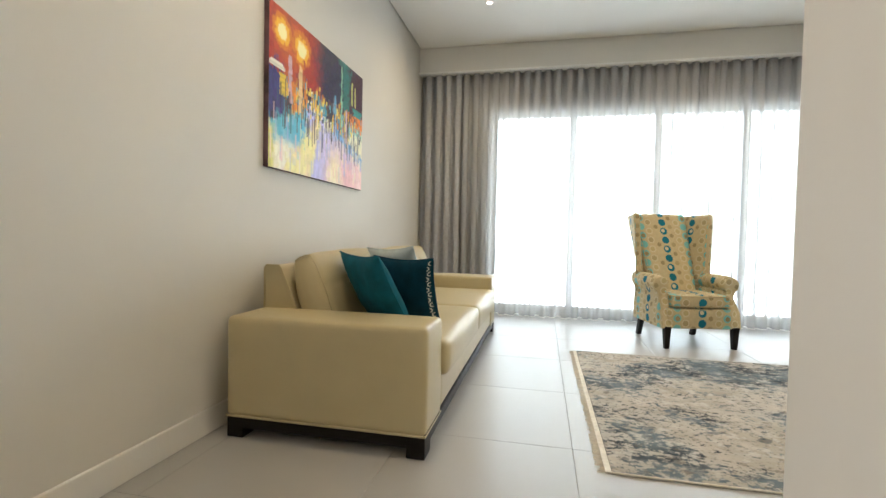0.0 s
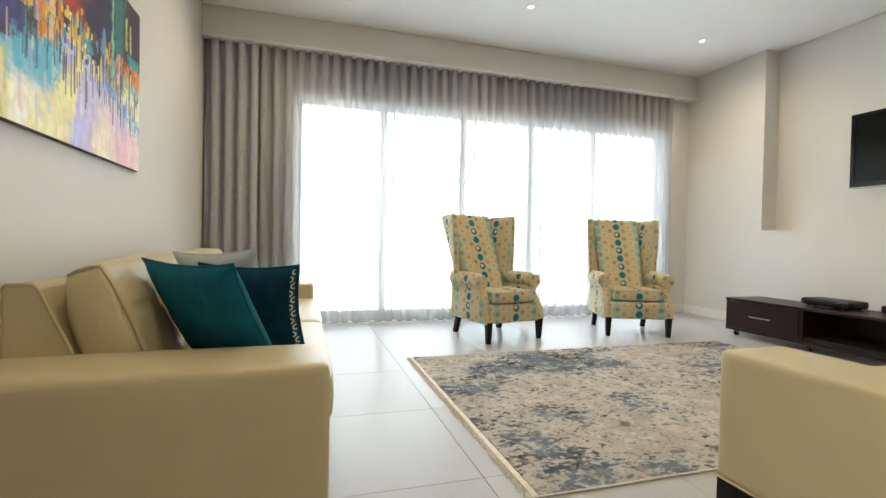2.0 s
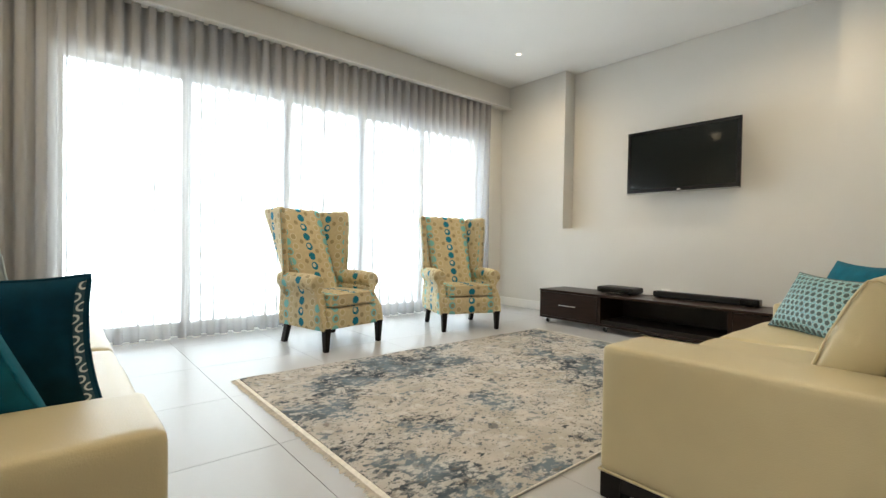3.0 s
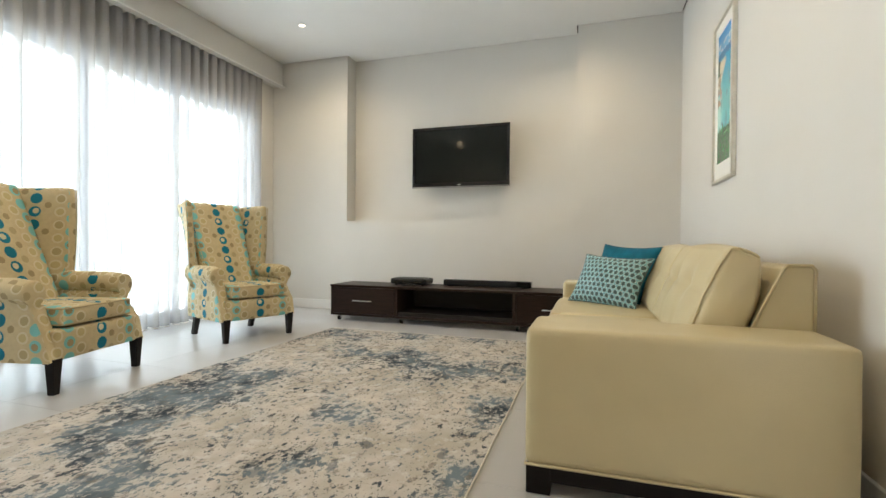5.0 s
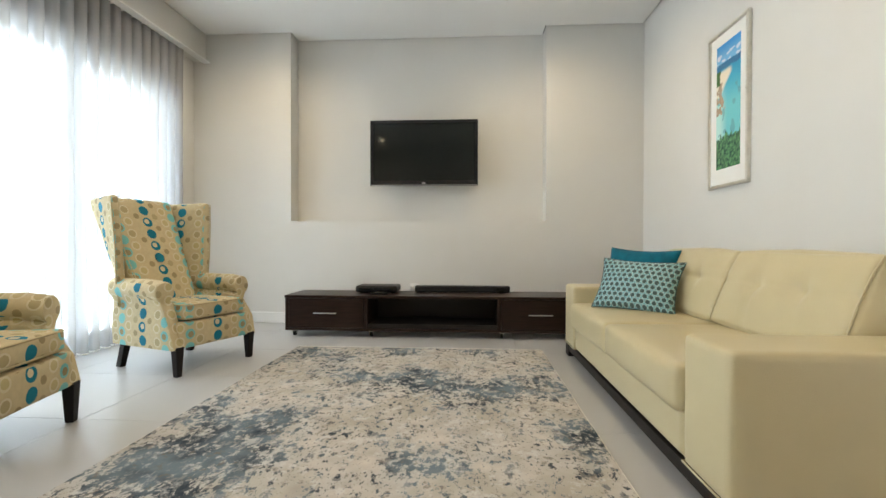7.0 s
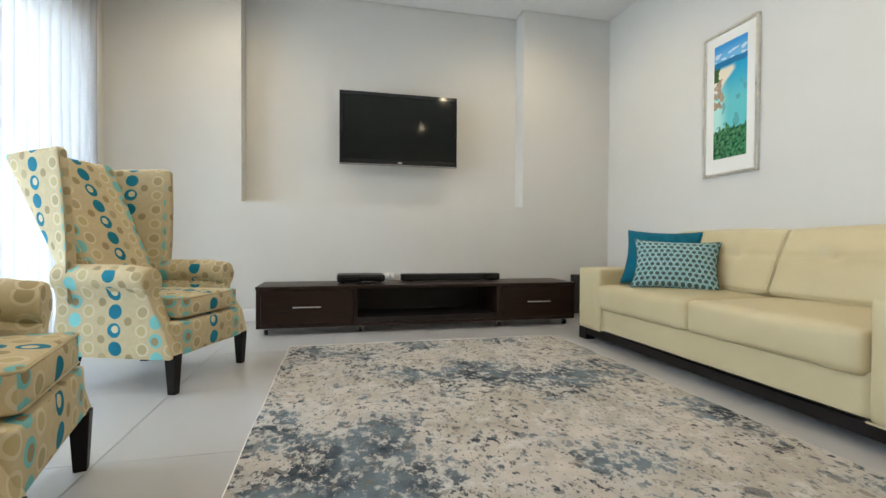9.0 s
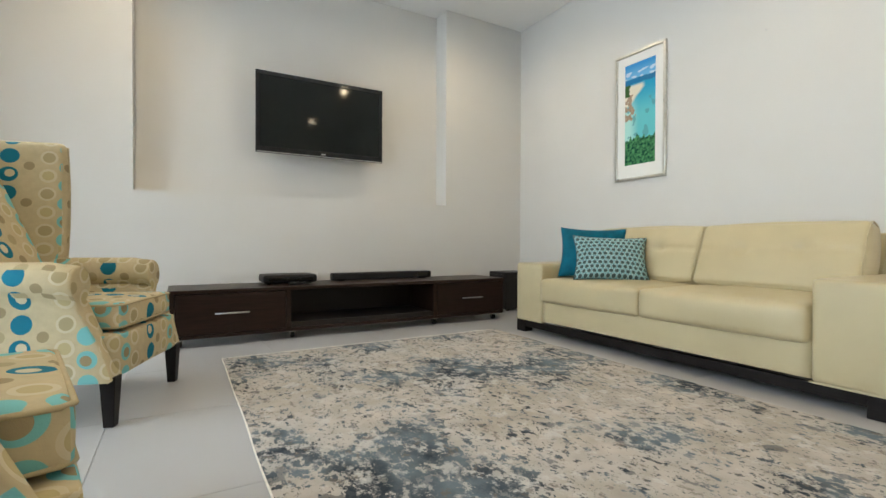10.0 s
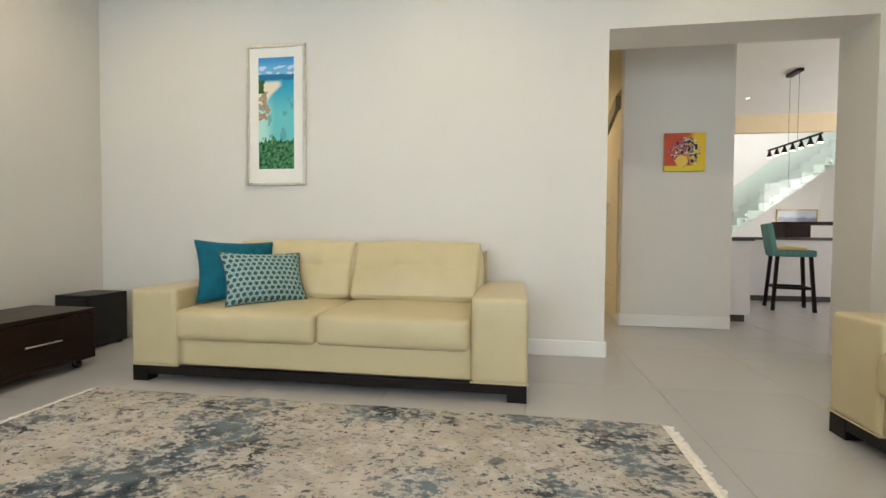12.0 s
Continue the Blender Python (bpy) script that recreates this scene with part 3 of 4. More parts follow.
def downlight(x, y, z):
    t = thing("downlight", "small round white recessed ceiling downlight, lit", "downlight", "ceiling downlights", pose(x, y, z))
    bm = bmesh.new()
    seg = 28
    prof = [(0.030, -0.001), (0.034, -0.006), (0.046, -0.006), (0.050, 0.0)]
    rings = [[bm.verts.new((r * math.cos(2 * math.pi * i / seg), r * math.sin(2 * math.pi * i / seg), h)) for i in range(seg)] for r, h in prof]
    for a, b in zip(rings, rings[1:]):
        for i in range(seg):
            bm.faces.new((a[i], a[(i + 1) % seg], b[(i + 1) % seg], b[i]))
    part("trim_ring", bm, M_WHITE, t, smooth=True)
    part("lamp_lens", cyl((0, 0, -0.004), (0, 0, -0.0005), 0.029, seg=24), M_LED, t, "glowing warm lens")


for lx, ly in LAMPS:
    downlight(lx, ly, CEIL)
downlight(-3.02, -5.40, HALL_CEIL)
# fitting for the added hall lamp, out of view
downlight(*HALL_FILL, HALL_CEIL)


# ---- rug ----
def rug(x0, x1, y0, y1):
    t = thing("rug", "low-pile distressed beige and blue-grey rug with cream fringes", "rug")
    bm = bmesh.new()
    nx, ny = 60, 44
    grid = []
    for i in range(nx + 1):
        row = []
        for j in range(ny + 1):
            x, y = x0 + (x1 - x0) * i / nx, y0 + (y1 - y0) * j / ny
            e = 0.006 * noise.noise(Vector((x * 2, y * 2, 0)))
            if i in (0, nx):
                x += e
            if j in (0, ny):
                y += e
            row.append(bm.verts.new((x, y, 0.013 + 0.0015 * noise.noise(Vector((x * 3, y * 3, 5))))))
        grid.append(row)
    for i in range(nx):
        for j in range(ny):
            bm.faces.new((grid[i][j], grid[i + 1][j], grid[i + 1][j + 1], grid[i][j + 1]))
    edge = [e for e in bm.edges if len(e.link_faces) == 1]
    out = bmesh.ops.extrude_edge_only(bm, edges=edge)
    for v in out["geom"]:
        if isinstance(v, bmesh.types.BMVert):
            v.co.z = 0.0
    part("rug_field", bm, M_RUG, t)
    for y in (y0, y1):
        bm = bmesh.new()
        for i in range(nx):
            p, q = [Vector((x0 + (x1 - x0) * k / nx, y + 0.006 * noise.noise(Vector((x0 * 2 + (x1 - x0) * 2 * k / nx, y * 2, 0))), 0.0075)) for k in (i, i + 1)]
            add_cyl(bm, p, q, 0.0055, seg=6)
        part("side_binding", bm, M_FRINGE, t, "overcast cream side edge")
    rnd = random.Random(5)
    for x, d in ((x0, -1), (x1, 1)):
        part("selvedge", box(min(x, x + d * 0.03), max(x, x + d * 0.03), y0, y1, 0.0, 0.010, 0.003), M_FRINGE, t, "woven cream end band")
        vs, fs = [], []
        y = y0
        while y < y1:
            w, ln, lean = rnd.uniform(0.004, 0.008), rnd.uniform(0.015, 0.04), rnd.uniform(-0.012, 0.012)
            xa, xb = x + d * 0.028, x + d * (0.03 + ln)
            k = len(vs)
            vs += [(xa, y, 0.001), (xa, y + w, 0.001), (xa, y + w / 2, 0.009), (xb, y + lean, 0.001), (xb, y + w + lean, 0.001), (xb, y + w / 2 + lean, 0.005)]
            fs += [(k, k + 3, k + 5, k + 2), (k + 1, k + 2, k + 5, k + 4), (k + 3, k + 4, k + 5)]
            y += w + rnd.uniform(0.0, 0.004)
        me = bpy.data.meshes.new("fringe")
        me.from_pydata(vs, [], fs)
        me.materials.append(M_FRINGE)
        f = new("fringe", me)
        f.parent = t
        f["label"] = "short cream yarn fringe"
        f["kind"] = "stuff"


rug(0.45, 3.94, 1.422, 3.767)


# ---- sofas ----
def sofa(length, depth, label, m):
    """Origin on the floor at the middle of the back; the seats look to +y."""
    t = thing("sofa", label, "sofa", "cream leather sofas", m)
    h, arm = length / 2, 0.35
    z0, arm_z, seat_z, rail_z = 0.125, 0.645, 0.515, 0.31
    for s in (-1, 1):
        a, b = sorted((s * h, s * (h - arm)))
        bm = soft_box(a, b, -0.015, depth, z0 - 0.012, arm_z, 0.006, 14, 14, 0.0015, s)
        part("arm", bm, M_LEATHER, t, smooth=True)
        part("piping", tube([(x, y, z0 - 0.008) for x, y in ((a, -0.012), (a, depth), (b, depth), (b, -0.012))], 0.006), M_LEATHER, t)
    part("front_rail", soft_box(-h + arm, h - arm, 0.1, depth - 0.012, z0, rail_z + 0.02, 0.003, 20, 10, 0.001), M_LEATHER, t, smooth=True)
    part("back_frame", prism([(0.0, z0), (0.0, 0.88), (0.015, 0.895), (0.09, 0.895), (0.105, 0.88), (0.27, 0.50), (0.27, z0)], "x", -h + arm - 0.03, h - arm + 0.03, 0.008, 2), M_LEATHER, t)
    for s in (-1, 1):
        x = s * (h - arm + 0.03)
        edge = [(0.0, 0.6), (0.0, 0.88), (0.012, 0.897), (0.092, 0.897), (0.107, 0.88), (0.24, 0.58)]
        part("piping", tube([(x, *p) for p in edge], 0.006), M_LEATHER, t, smooth=True)
    mid = 0.0
    for a, b in ((-h + arm, mid), (mid, h - arm)):
        part("seat_cushion", soft_box(a + 0.004, b - 0.004, 0.2, depth + 0.035, rail_z - 0.005, seat_z, 0.016, 5, 14, 0.005, a), M_LEATHER, t, smooth=True)
        bm = soft_box(a + 0.004, b - 0.004, -0.10, 0.10, -0.235, 0.235, 0.03, 6.5, 36, 0.005, b)
        w = (b - a)
        for v in bm.verts:
            if v.co.y > 0.02:
                u = (v.co.x - (a + b) / 2) / w
                seam = math.exp(-(v.co.z - 0.03) ** 2 / 0.0003) * 0.010
                for k in (-0.17, 0.17):
                    seam += math.exp(-(u - k) ** 2 * w * w / 0.00025) * 0.008 * (1 if v.co.z < 0.03 else 0.35)
                for k in (-0.17, 0.17):
                    seam += math.exp(-((u - k) ** 2 * w * w + (v.co.z - 0.03) ** 2) / 0.004) * 0.034
                v.co.y -= seam
        tilt = Matrix.Translation((0, 0.285, seat_z + 0.212)) @ pose(0, 0, 0, 20)

        def thin(y, z):
            # the stuffing thins out towards the top edge
            k = max(0.0, z / 0.235) ** 2
            return y * (1 - (0.62 if y < 0 else 0.25) * k)

        for v in bm.verts:
            v.co.y = thin(v.co.y, v.co.z)
            v.co = tilt @ v.co
        cush = part("back_cushion", bm, M_LEATHER, t, smooth=True)
        for x in (a + 0.008, b - 0.008):
            rim = [(thin(y, z), z) for y, z in ((-0.08, 0.222), (0.0, 0.232), (0.06, 0.232), (0.09, 0.222), (0.095, 0.15), (0.098, 0.0), (0.09, -0.225))]
            part("piping", tube([tilt @ Vector((x, *p)) for p in rim], 0.0045), M_LEATHER, cush, smooth=True)
    bm = bmesh.new()
    d0, d1 = -0.006, depth - 0.008
    for ya, yb in ((d0, d0 + 0.04), (d1 - 0.04, d1)):
        add_box(bm, -h + 0.048, h - 0.048, ya, yb, 0.05, z0 - 0.014, 0.003)
    for s in (-1, 1):
        a, b = sorted((s * (h - 0.008), s * (h - 0.048)))
        add_box(bm, a, b, d0, d1, 0.05, z0 - 0.014, 0.003)
    part("plinth", bm, M_DARKWOOD, t, "black-stained wooden plinth")
    for s in (-1, 1):
        for ya, yb in ((d0 - 0.004, d0 + 0.09), (d1 - 0.09, d1 + 0.004)):
            a, b = sorted((s * (h - 0.005), s * (h - 0.125)))
            part("foot", box(a, b, ya, yb, 0, z0 - 0.016, 0.004), M_DARKWOOD, t)
    return t


sofa(2.727, 1.06, "cream leather two-cushion sofa with wide arms on a dark plinth", pose(2.521, 0.155, 0))
sofa(3.25, 1.08, "long cream leather sofa with wide arms below the cityscape canvas", pose(-1.502, 2.945, 0, 0, 0, -90))


def cushion(label, w, h, t, mat, m, category="cushion", seed=0.0, trim=None):
    ob = thing("cushion", label, category, "scatter cushions", m)
    part("cover", pillow(w, h, t, 20, seed), mat, ob, smooth=True)
    n = 24
    pts = []
    for k in range(4 * n):
        s, q = divmod(k, n)
        u = 2 * q / n - 1
        a, b = ((u, -1), (1, u), (-u, 1), (-1, -u))[s]
        pts.append(Vector((a * w / 2 * (1 - 0.10 * (1 - b * b) * abs(a)), 0, b * h / 2 * (1 - 0.10 * (1 - a * a) * abs(b)))))
    part("piping", tube(pts + pts[:1], 0.005), mat, ob, smooth=True)
    if trim is not None:
        bm = bmesh.new()
        uv = bm.loops.layers.uv.new("UVMap")
        rows = []
        for j in range(25):
            v = -0.94 + 1.88 * j / 24
            rows.append([])
            for i in range(4):
                u = 0.90 + 0.085 * i / 3
                d = t / 2 * (1 - u * u) ** 0.5 * (1 - v * v) ** 0.5
                rows[-1].append((bm.verts.new((u * w / 2 * (1 - 0.10 * (1 - v * v) * u), -d * 1.14 - 0.010, v * h / 2 * (1 - 0.10 * (1 - u * u) * abs(v)))), u * w / 2, v * h / 2))
        for p, q in zip(rows, rows[1:]):
            for i in range(3):
                quad = (p[i], p[i + 1], q[i + 1], q[i])
                f = bm.faces.new([k[0] for k in quad])
                for l, k in zip(f.loops, quad):
                    l[uv].uv = (k[1] + 1, k[2] + 1)
        part("ring_trim", bm, trim, ob, "band of pale linked rings", smooth=True)
    return ob


# ---- wing chairs ----
def chair_parts(m):
    t = thing("wing_chair", "high-backed wing chair in ochre cloth with teal and aqua dots", "armchair", "wing chairs by the window", m)
    W = 0.39
    # front is towards -y
    bm = soft_box(-W + 0.05, W - 0.05, -0.352, 0.35, 0.205, 0.405, 0.008, 12, 10, 0.002)
    part("seat_base", uv_box(bm), M_DOTS, t, smooth=True)
    bm = soft_box(-0.285, 0.285, -0.345, 0.20, 0.418, 0.54, 0.014, 6, 12, 0.003)
    pad = part("seat_cushion", uv_box(bm), M_DOTS, t, smooth=True)
    for z in (0.428, 0.53):
        loop = [(-0.282, 0.2, z), (-0.282, -0.325, z), (-0.265, -0.346, z), (0.265, -0.346, z), (0.282, -0.325, z), (0.282, 0.2, z)]
        part("piping", tube(loop, 0.006), M_OCHRE, pad, smooth=True)
    # back, well reclined, narrow between the wings
    bm = soft_box(-0.255, 0.255, -0.075, 0.075, 0.0, 1.085, 0.016, 5, 14, 0.003, 3)
    lean = Matrix.Translation((0, 0.205, 0.40)) @ pose(0, 0, 0, -26)
    for v in bm.verts:
        v.co.x *= 0.92 + 0.27 * v.co.z
        v.co = lean @ v.co
    part("backrest", uv_box(bm), M_DOTS, t, smooth=True)
    for s in (-1, 1):
        # wing: an upright panel that splays outwards from the reclined back to its plumb front edge
        bm = soft_box(-0.034, 0.034, 0.0, 0.40, 0.0, 1.0, 0.004, 2.3, 12, 0.002, 11 + s)
        for v in bm.verts:
            f, k = 1 - v.co.y / 0.40, v.co.z
            z = 0.50 + k * (0.875 + 0.018 * f)
            rear = 0.275 + 0.488 * (z - 0.40)
            y = rear + (0.262 - 0.02 * math.sin(math.pi * k) - rear) * f
            v.co = Vector((s * (0.265 + v.co.x * s + f * 0.115 + 0.045 * k), y, z))
        wing = part("wing", uv_box(bm), M_DOTS, t, smooth=True)
        edge = []
        for i in range(15):
            k = 0.20 + 0.78 * i / 14
            edge.append(Vector((s * (0.265 + 0.03 + 0.115 + 0.045 * k), 0.268 - 0.02 * math.sin(math.pi * k), 0.50 + k * 0.893)))
        part("piping", tube(edge, 0.005), M_OCHRE, wing, smooth=True)
        # arm: panel with an outward roll on top
        prof = []
        for k in range(13):
            a = math.radians(-60 + k * 300 / 12)
            prof.append((0.032 + 0.082 * math.cos(a), 0.652 + 0.080 * math.sin(a)))
        inner = [(-0.040, 0.56), (-0.045, 0.215), (0.062, 0.205), (0.072, 0.37), (0.052, 0.53)]
        pts = prof + inner
        bm = bmesh.new()
        n = len(pts)
        ys = [-0.36, -0.35, -0.28, -0.15, 0.0, 0.15, 0.36]
        loops = []
        for yi, yy in enumerate(ys):
            ring = []
            for u, z in pts:
                swell = 1.0 if yi else 0.9
                taper = 1.0 - 0.25 * max(0, (yy + 0.1)) / 0.4
                zz = z - 0.045 * max(0, -(yy + 0.18)) / 0.22 * (1 if z > 0.5 else 0) * 0.4
                cu, cz = 0.02, 0.45
                u2, z2 = (cu + (u - cu) * swell * taper, (cz + (zz - cz) * (0.975 if not yi else 1.0)))
                ypos = yy + 0.13 * min(1, max(0, (z - 0.30) / 0.22)) * min(1, max(0, -0.1 - yy) / 0.2)
                ring.append(bm.verts.new((s * (W - 0.055 + u2), ypos, z2)))
            loops.append(ring)
        for a, b in zip(loops, loops[1:]):
            for i in range(n):
                bm.faces.new((a[i], a[(i + 1) % n], b[(i + 1) % n], b[i]))
        bm.faces.new(loops[0])
        bm.faces.new(loops[-1][::-1])
        bmesh.ops.recalc_face_normals(bm, faces=bm.faces)
        bmesh.ops.triangulate(bm, faces=[f for f in bm.faces if len(f.verts) > 4])
        arm = part("arm", uv_box(bm), M_DOTS, t, smooth=True)
        arm.data.set_sharp_from_angle(angle=radians(50))
        # legs
        bm = bmesh.new()
        add_box(bm, -0.033, 0.033, -0.033, 0.033, 0, 0.225, 0.004)
        for v in bm.verts:
            k = 1 - v.co.z / 0.225
            v.co.x, v.co.y = v.co.x * (1 - 0.35 * k) + s * 0.345, v.co.y * (1 - 0.35 * k) - 0.335
        part("front_leg", bm, M_DARKWOOD, t, "tapered dark wooden leg")
        bm = bmesh.new()
        add_box(bm, -0.028, 0.028, -0.03, 0.03, 0, 0.225, 0.004)
        for v in bm.verts:
            k = 1 - v.co.z / 0.225
            v.co.x, v.co.y = v.co.x * (1 - 0.2 * k) + s * 0.315, v.co.y + 0.30 + 0.075 * k
        part("back_leg", bm, M_DARKWOOD, t, "raked dark wooden leg")
    return t


first = chair_parts(pose(1.612, 4.585, 0, 0, 0, 13))
copy_thing(first, pose(3.338, 4.492, 0, 0, 0, -19.5))


# ---- television and stand ----
def television():
    y0, y1, z0, z1, xf = 2.007, 3.360, 1.737, 2.560, 5.325
    t = thing("television", "black flat-screen television on the wall, switched off", "television")
    part("casing", box(xf + 0.012, xf + 0.075, y0 + 0.015, y1 - 0.015, z0 + 0.015, z1 - 0.015, 0.015), M_BLACK, t)
    bm = bmesh.new()
    for a, b, c, d in ((y0, y1, z1 - 0.045, z1), (y0, y1, z0, z0 + 0.065), (y0, y0 + 0.045, z0 + 0.065, z1 - 0.045), (y1 - 0.045, y1, z0 + 0.065, z1 - 0.045)):
        add_box(bm, xf, xf + 0.03, a, b, c, d, 0.004)
    part("bezel", bm, M_GLOSSBLACK, t, "gloss black bezel")
    part("screen", box(xf + 0.008, xf + 0.02, y0 + 0.04, y1 - 0.04, z0 + 0.06, z1 - 0.04), M_SCREEN, t, "dark reflective screen")
    part("bottom_trim", box(xf - 0.002, xf + 0.01, y0 + 0.01, y1 - 0.01, z0 + 0.004, z0 + 0.012, 0.002), M_STEEL, t, "thin silver lower edge")
    part("badge", box(xf - 0.003, xf, 2.66, 2.705, z0 + 0.026, z0 + 0.04, 0.001), M_STEEL, t, "small silver badge")
    bm = bmesh.new()
    add_box(bm, xf + 0.07, XR + NICHE_D, 2.45, 2.9, 1.95, 2.3, 0.005)
    part("wall_bracket", bm, M_BLACK, t)


television()


def tv_stand():
    x0, x1, y0, y1, zb, zt = 4.45, 5.01, 0.945, 4.10, 0.07, 0.452
    d1, d0 = 3.215, 1.79
    t = thing("tv_stand", "long low dark wenge television stand on castors", "tv stand")
    part("top", box(x0 - 0.008, x1, y0 - 0.005, y1 + 0.005, zt - 0.028, zt, 0.003), M_WENGE, t)
    part("base_board", box(x0, x1, y0, y1, zb, zb + 0.028, 0.002), M_WENGE, t)
    part("back_board", box(x1 - 0.015, x1, y0, y1, zb + 0.028, zt - 0.028), M_WENGE_SHADED, t)
    for y in (y0, d0 - 0.02, d1 - 0.02, y1 - 0.04):
        part("upright", box(x0, x1 - 0.015, y, y + 0.04, zb + 0.028, zt - 0.028, 0.002), M_WENGE, t)
    part("shelf_step", box(x0 + 0.02, x1 - 0.015, d0 + 0.02, d1 - 0.02, zb + 0.028, zb + 0.075, 0.002), M_WENGE_SHADED, t)
    for a, b, hy in ((d1 + 0.024, y1 - 0.044, 3.655), (y0 + 0.044, d0 - 0.024, 1.36)):
        d = part("drawer", box(x0 - 0.004, x0 + 0.02, a, b, zb + 0.032, zt - 0.034, 0.002), M_WENGE, t)
        bm = bmesh.new()
        add_cyl(bm, (x0 - 0.03, hy - 0.125, 0.262), (x0 - 0.03, hy + 0.125, 0.262), 0.006)
        for k in (-0.1, 0.1):
            add_cyl(bm, (x0 - 0.03, hy + k, 0.262), (x0 - 0.002, hy + k, 0.262), 0.004)
        part("handle", bm, M_STEEL, d, "slim brushed steel bar handle", smooth=True)
    for y in (y0 + 0.08, 1.76, 3.17, y1 - 0.08):
        for x in (x0 + 0.08, x1 - 0.08):
            c = part("castor", cyl((x, y - 0.014, 0.03), (x, y + 0.014, 0.03), 0.03, seg=18), M_BLACK, t, "small black castor wheel", smooth=False)
            bm = bmesh.new()
            add_box(bm, x - 0.02, x + 0.02, y - 0.022, y + 0.022, 0.052, zb, 0.003)
            add_box(bm, x - 0.008, x + 0.008, y - 0.022, y - 0.016, 0.025, 0.06)
            add_box(bm, x - 0.008, x + 0.008, y + 0.016, y + 0.022, 0.025, 0.06)
            part("fork", bm, M_STEEL, c)


tv_stand()


def set_top_box():
    t = thing("set_top_box", "rounded black set-top box on the stand", "set-top box", m=pose(4.82, 3.15, 0.452))
    bm = soft_box(-0.15, 0.15, -0.235, 0.235, 0.012, 0.085, 0.004, 3.5, 10, 0.0)
    part("casing", bm, M_BLACK, t, smooth=True)
    part("front_band", box(-0.157, -0.14, -0.19, 0.19, 0.03, 0.062, 0.006), M_GLOSSBLACK, t)
    for k in (-0.08, -0.03, 0.03):
        part("button", cyl((-0.162, k, 0.046), (-0.152, k, 0.046), 0.008), M_BLACK, t)
    for a in (-0.1, 0.1):
        for b in (-0.18, 0.18):
            part("foot", cyl((a, b, 0), (a, b, 0.016), 0.014), M_BLACK, t)
    r = thing("remote_control", "small black remote control lying on the stand", "remote control", m=pose(4.60, 3.10, 0.452, 0, 0, 8))
    part("body", soft_box(-0.025, 0.025, -0.09, 0.09, 0.0, 0.022, 0.001, 4, 6, 0), M_BLACK, r, smooth=True)
    for i in range(4):
        part("button", box(-0.014, 0.014, -0.06 + i * 0.03, -0.046 + i * 0.03, 0.021, 0.0245, 0.001), M_STEEL, r)


set_top_box()


def soundbar():
    t = thing("soundbar", "long low black soundbar on the stand", "soundbar", m=pose(4.86, 2.19, 0.452))
    part("casing", box(-0.05, 0.05, -0.54, 0.54, 0.006, 0.078, 0.012, 3), M_BLACK, t)
    part("grille", box(-0.055, -0.045, -0.36, 0.53, 0.014, 0.07, 0.004), material("speaker_cloth", (0.01, 0.01, 0.011), 0.95, scale=60, vary=0.3, bump=0.5, bump_scale=700), t, "black cloth grille")
    part("end_cap", box(-0.054, 0.052, -0.542, -0.37, 0.01, 0.076, 0.01, 3), M_GLOSSBLACK, t)
    for k in (-0.45, 0.45):
        part("foot", box(-0.04, 0.04, k - 0.03, k + 0.03, 0, 0.01, 0.002), M_BLACK, t)


soundbar()


def subwoofer():
    t = thing("subwoofer", "black box subwoofer on the floor in the corner", "subwoofer", m=pose(5.05, 0.36, 0))
    part("cabinet", box(-0.15, 0.20, -0.2, 0.2, 0.02, 0.475, 0.008, 2), M_BLACK, t)
    part("grille", box(-0.12, 0.17, 0.198, 0.208, 0.05, 0.445, 0.004), M_BLACK, t)
    for a in (-0.11, 0.15):
        for b in (-0.15, 0.15):
            part("foot", cyl((a, b, 0), (a, b, 0.022), 0.02), M_BLACK, t)


subwoofer()


def wall_socket():
    t = thing("wall_socket", "white wall socket with a plugged-in white adapter", "socket", m=pose(XR, 2.80, 0.478))
    part("plate", box(-0.01, 0.0, -0.055, 0.055, -0.035, 0.035, 0.003), M_WHITE, t)
    part("adapter", box(-0.05, -0.01, -0.05, -0.008, -0.025, 0.025, 0.008), M_WHITE, t)
    part("plug", box(-0.045, -0.01, 0.012, 0.048, -0.025, 0.018, 0.008), M_WHITE, t)


wall_socket()


def wall_nail():
    t = thing("wall_nail", "small bare steel picture nail in the painted wall", "nail", m=pose(2.30, YB, 2.51))
    part("pin", cyl((0, -0.002, -0.002), (0, 0.016, 0.004), 0.0022, seg=8), M_STEEL, t)
    part("nail_head", cyl((0, 0.015, 0.0036), (0, 0.018, 0.0046), 0.006, seg=10), M_STEEL, t)


wall_nail()


# ---- pictures ----
def smooth(a, b, x):
    k = max(0.0, min(1.0, (x - a) / (b - a)))
    return k * k * (3 - 2 * k)


def blend(a, b, k):
    return tuple(p + (q - p) * k for p, q in zip(a, b))


def nz(x, y, s=0.0):
    return noise.noise(Vector((x, y, s)))


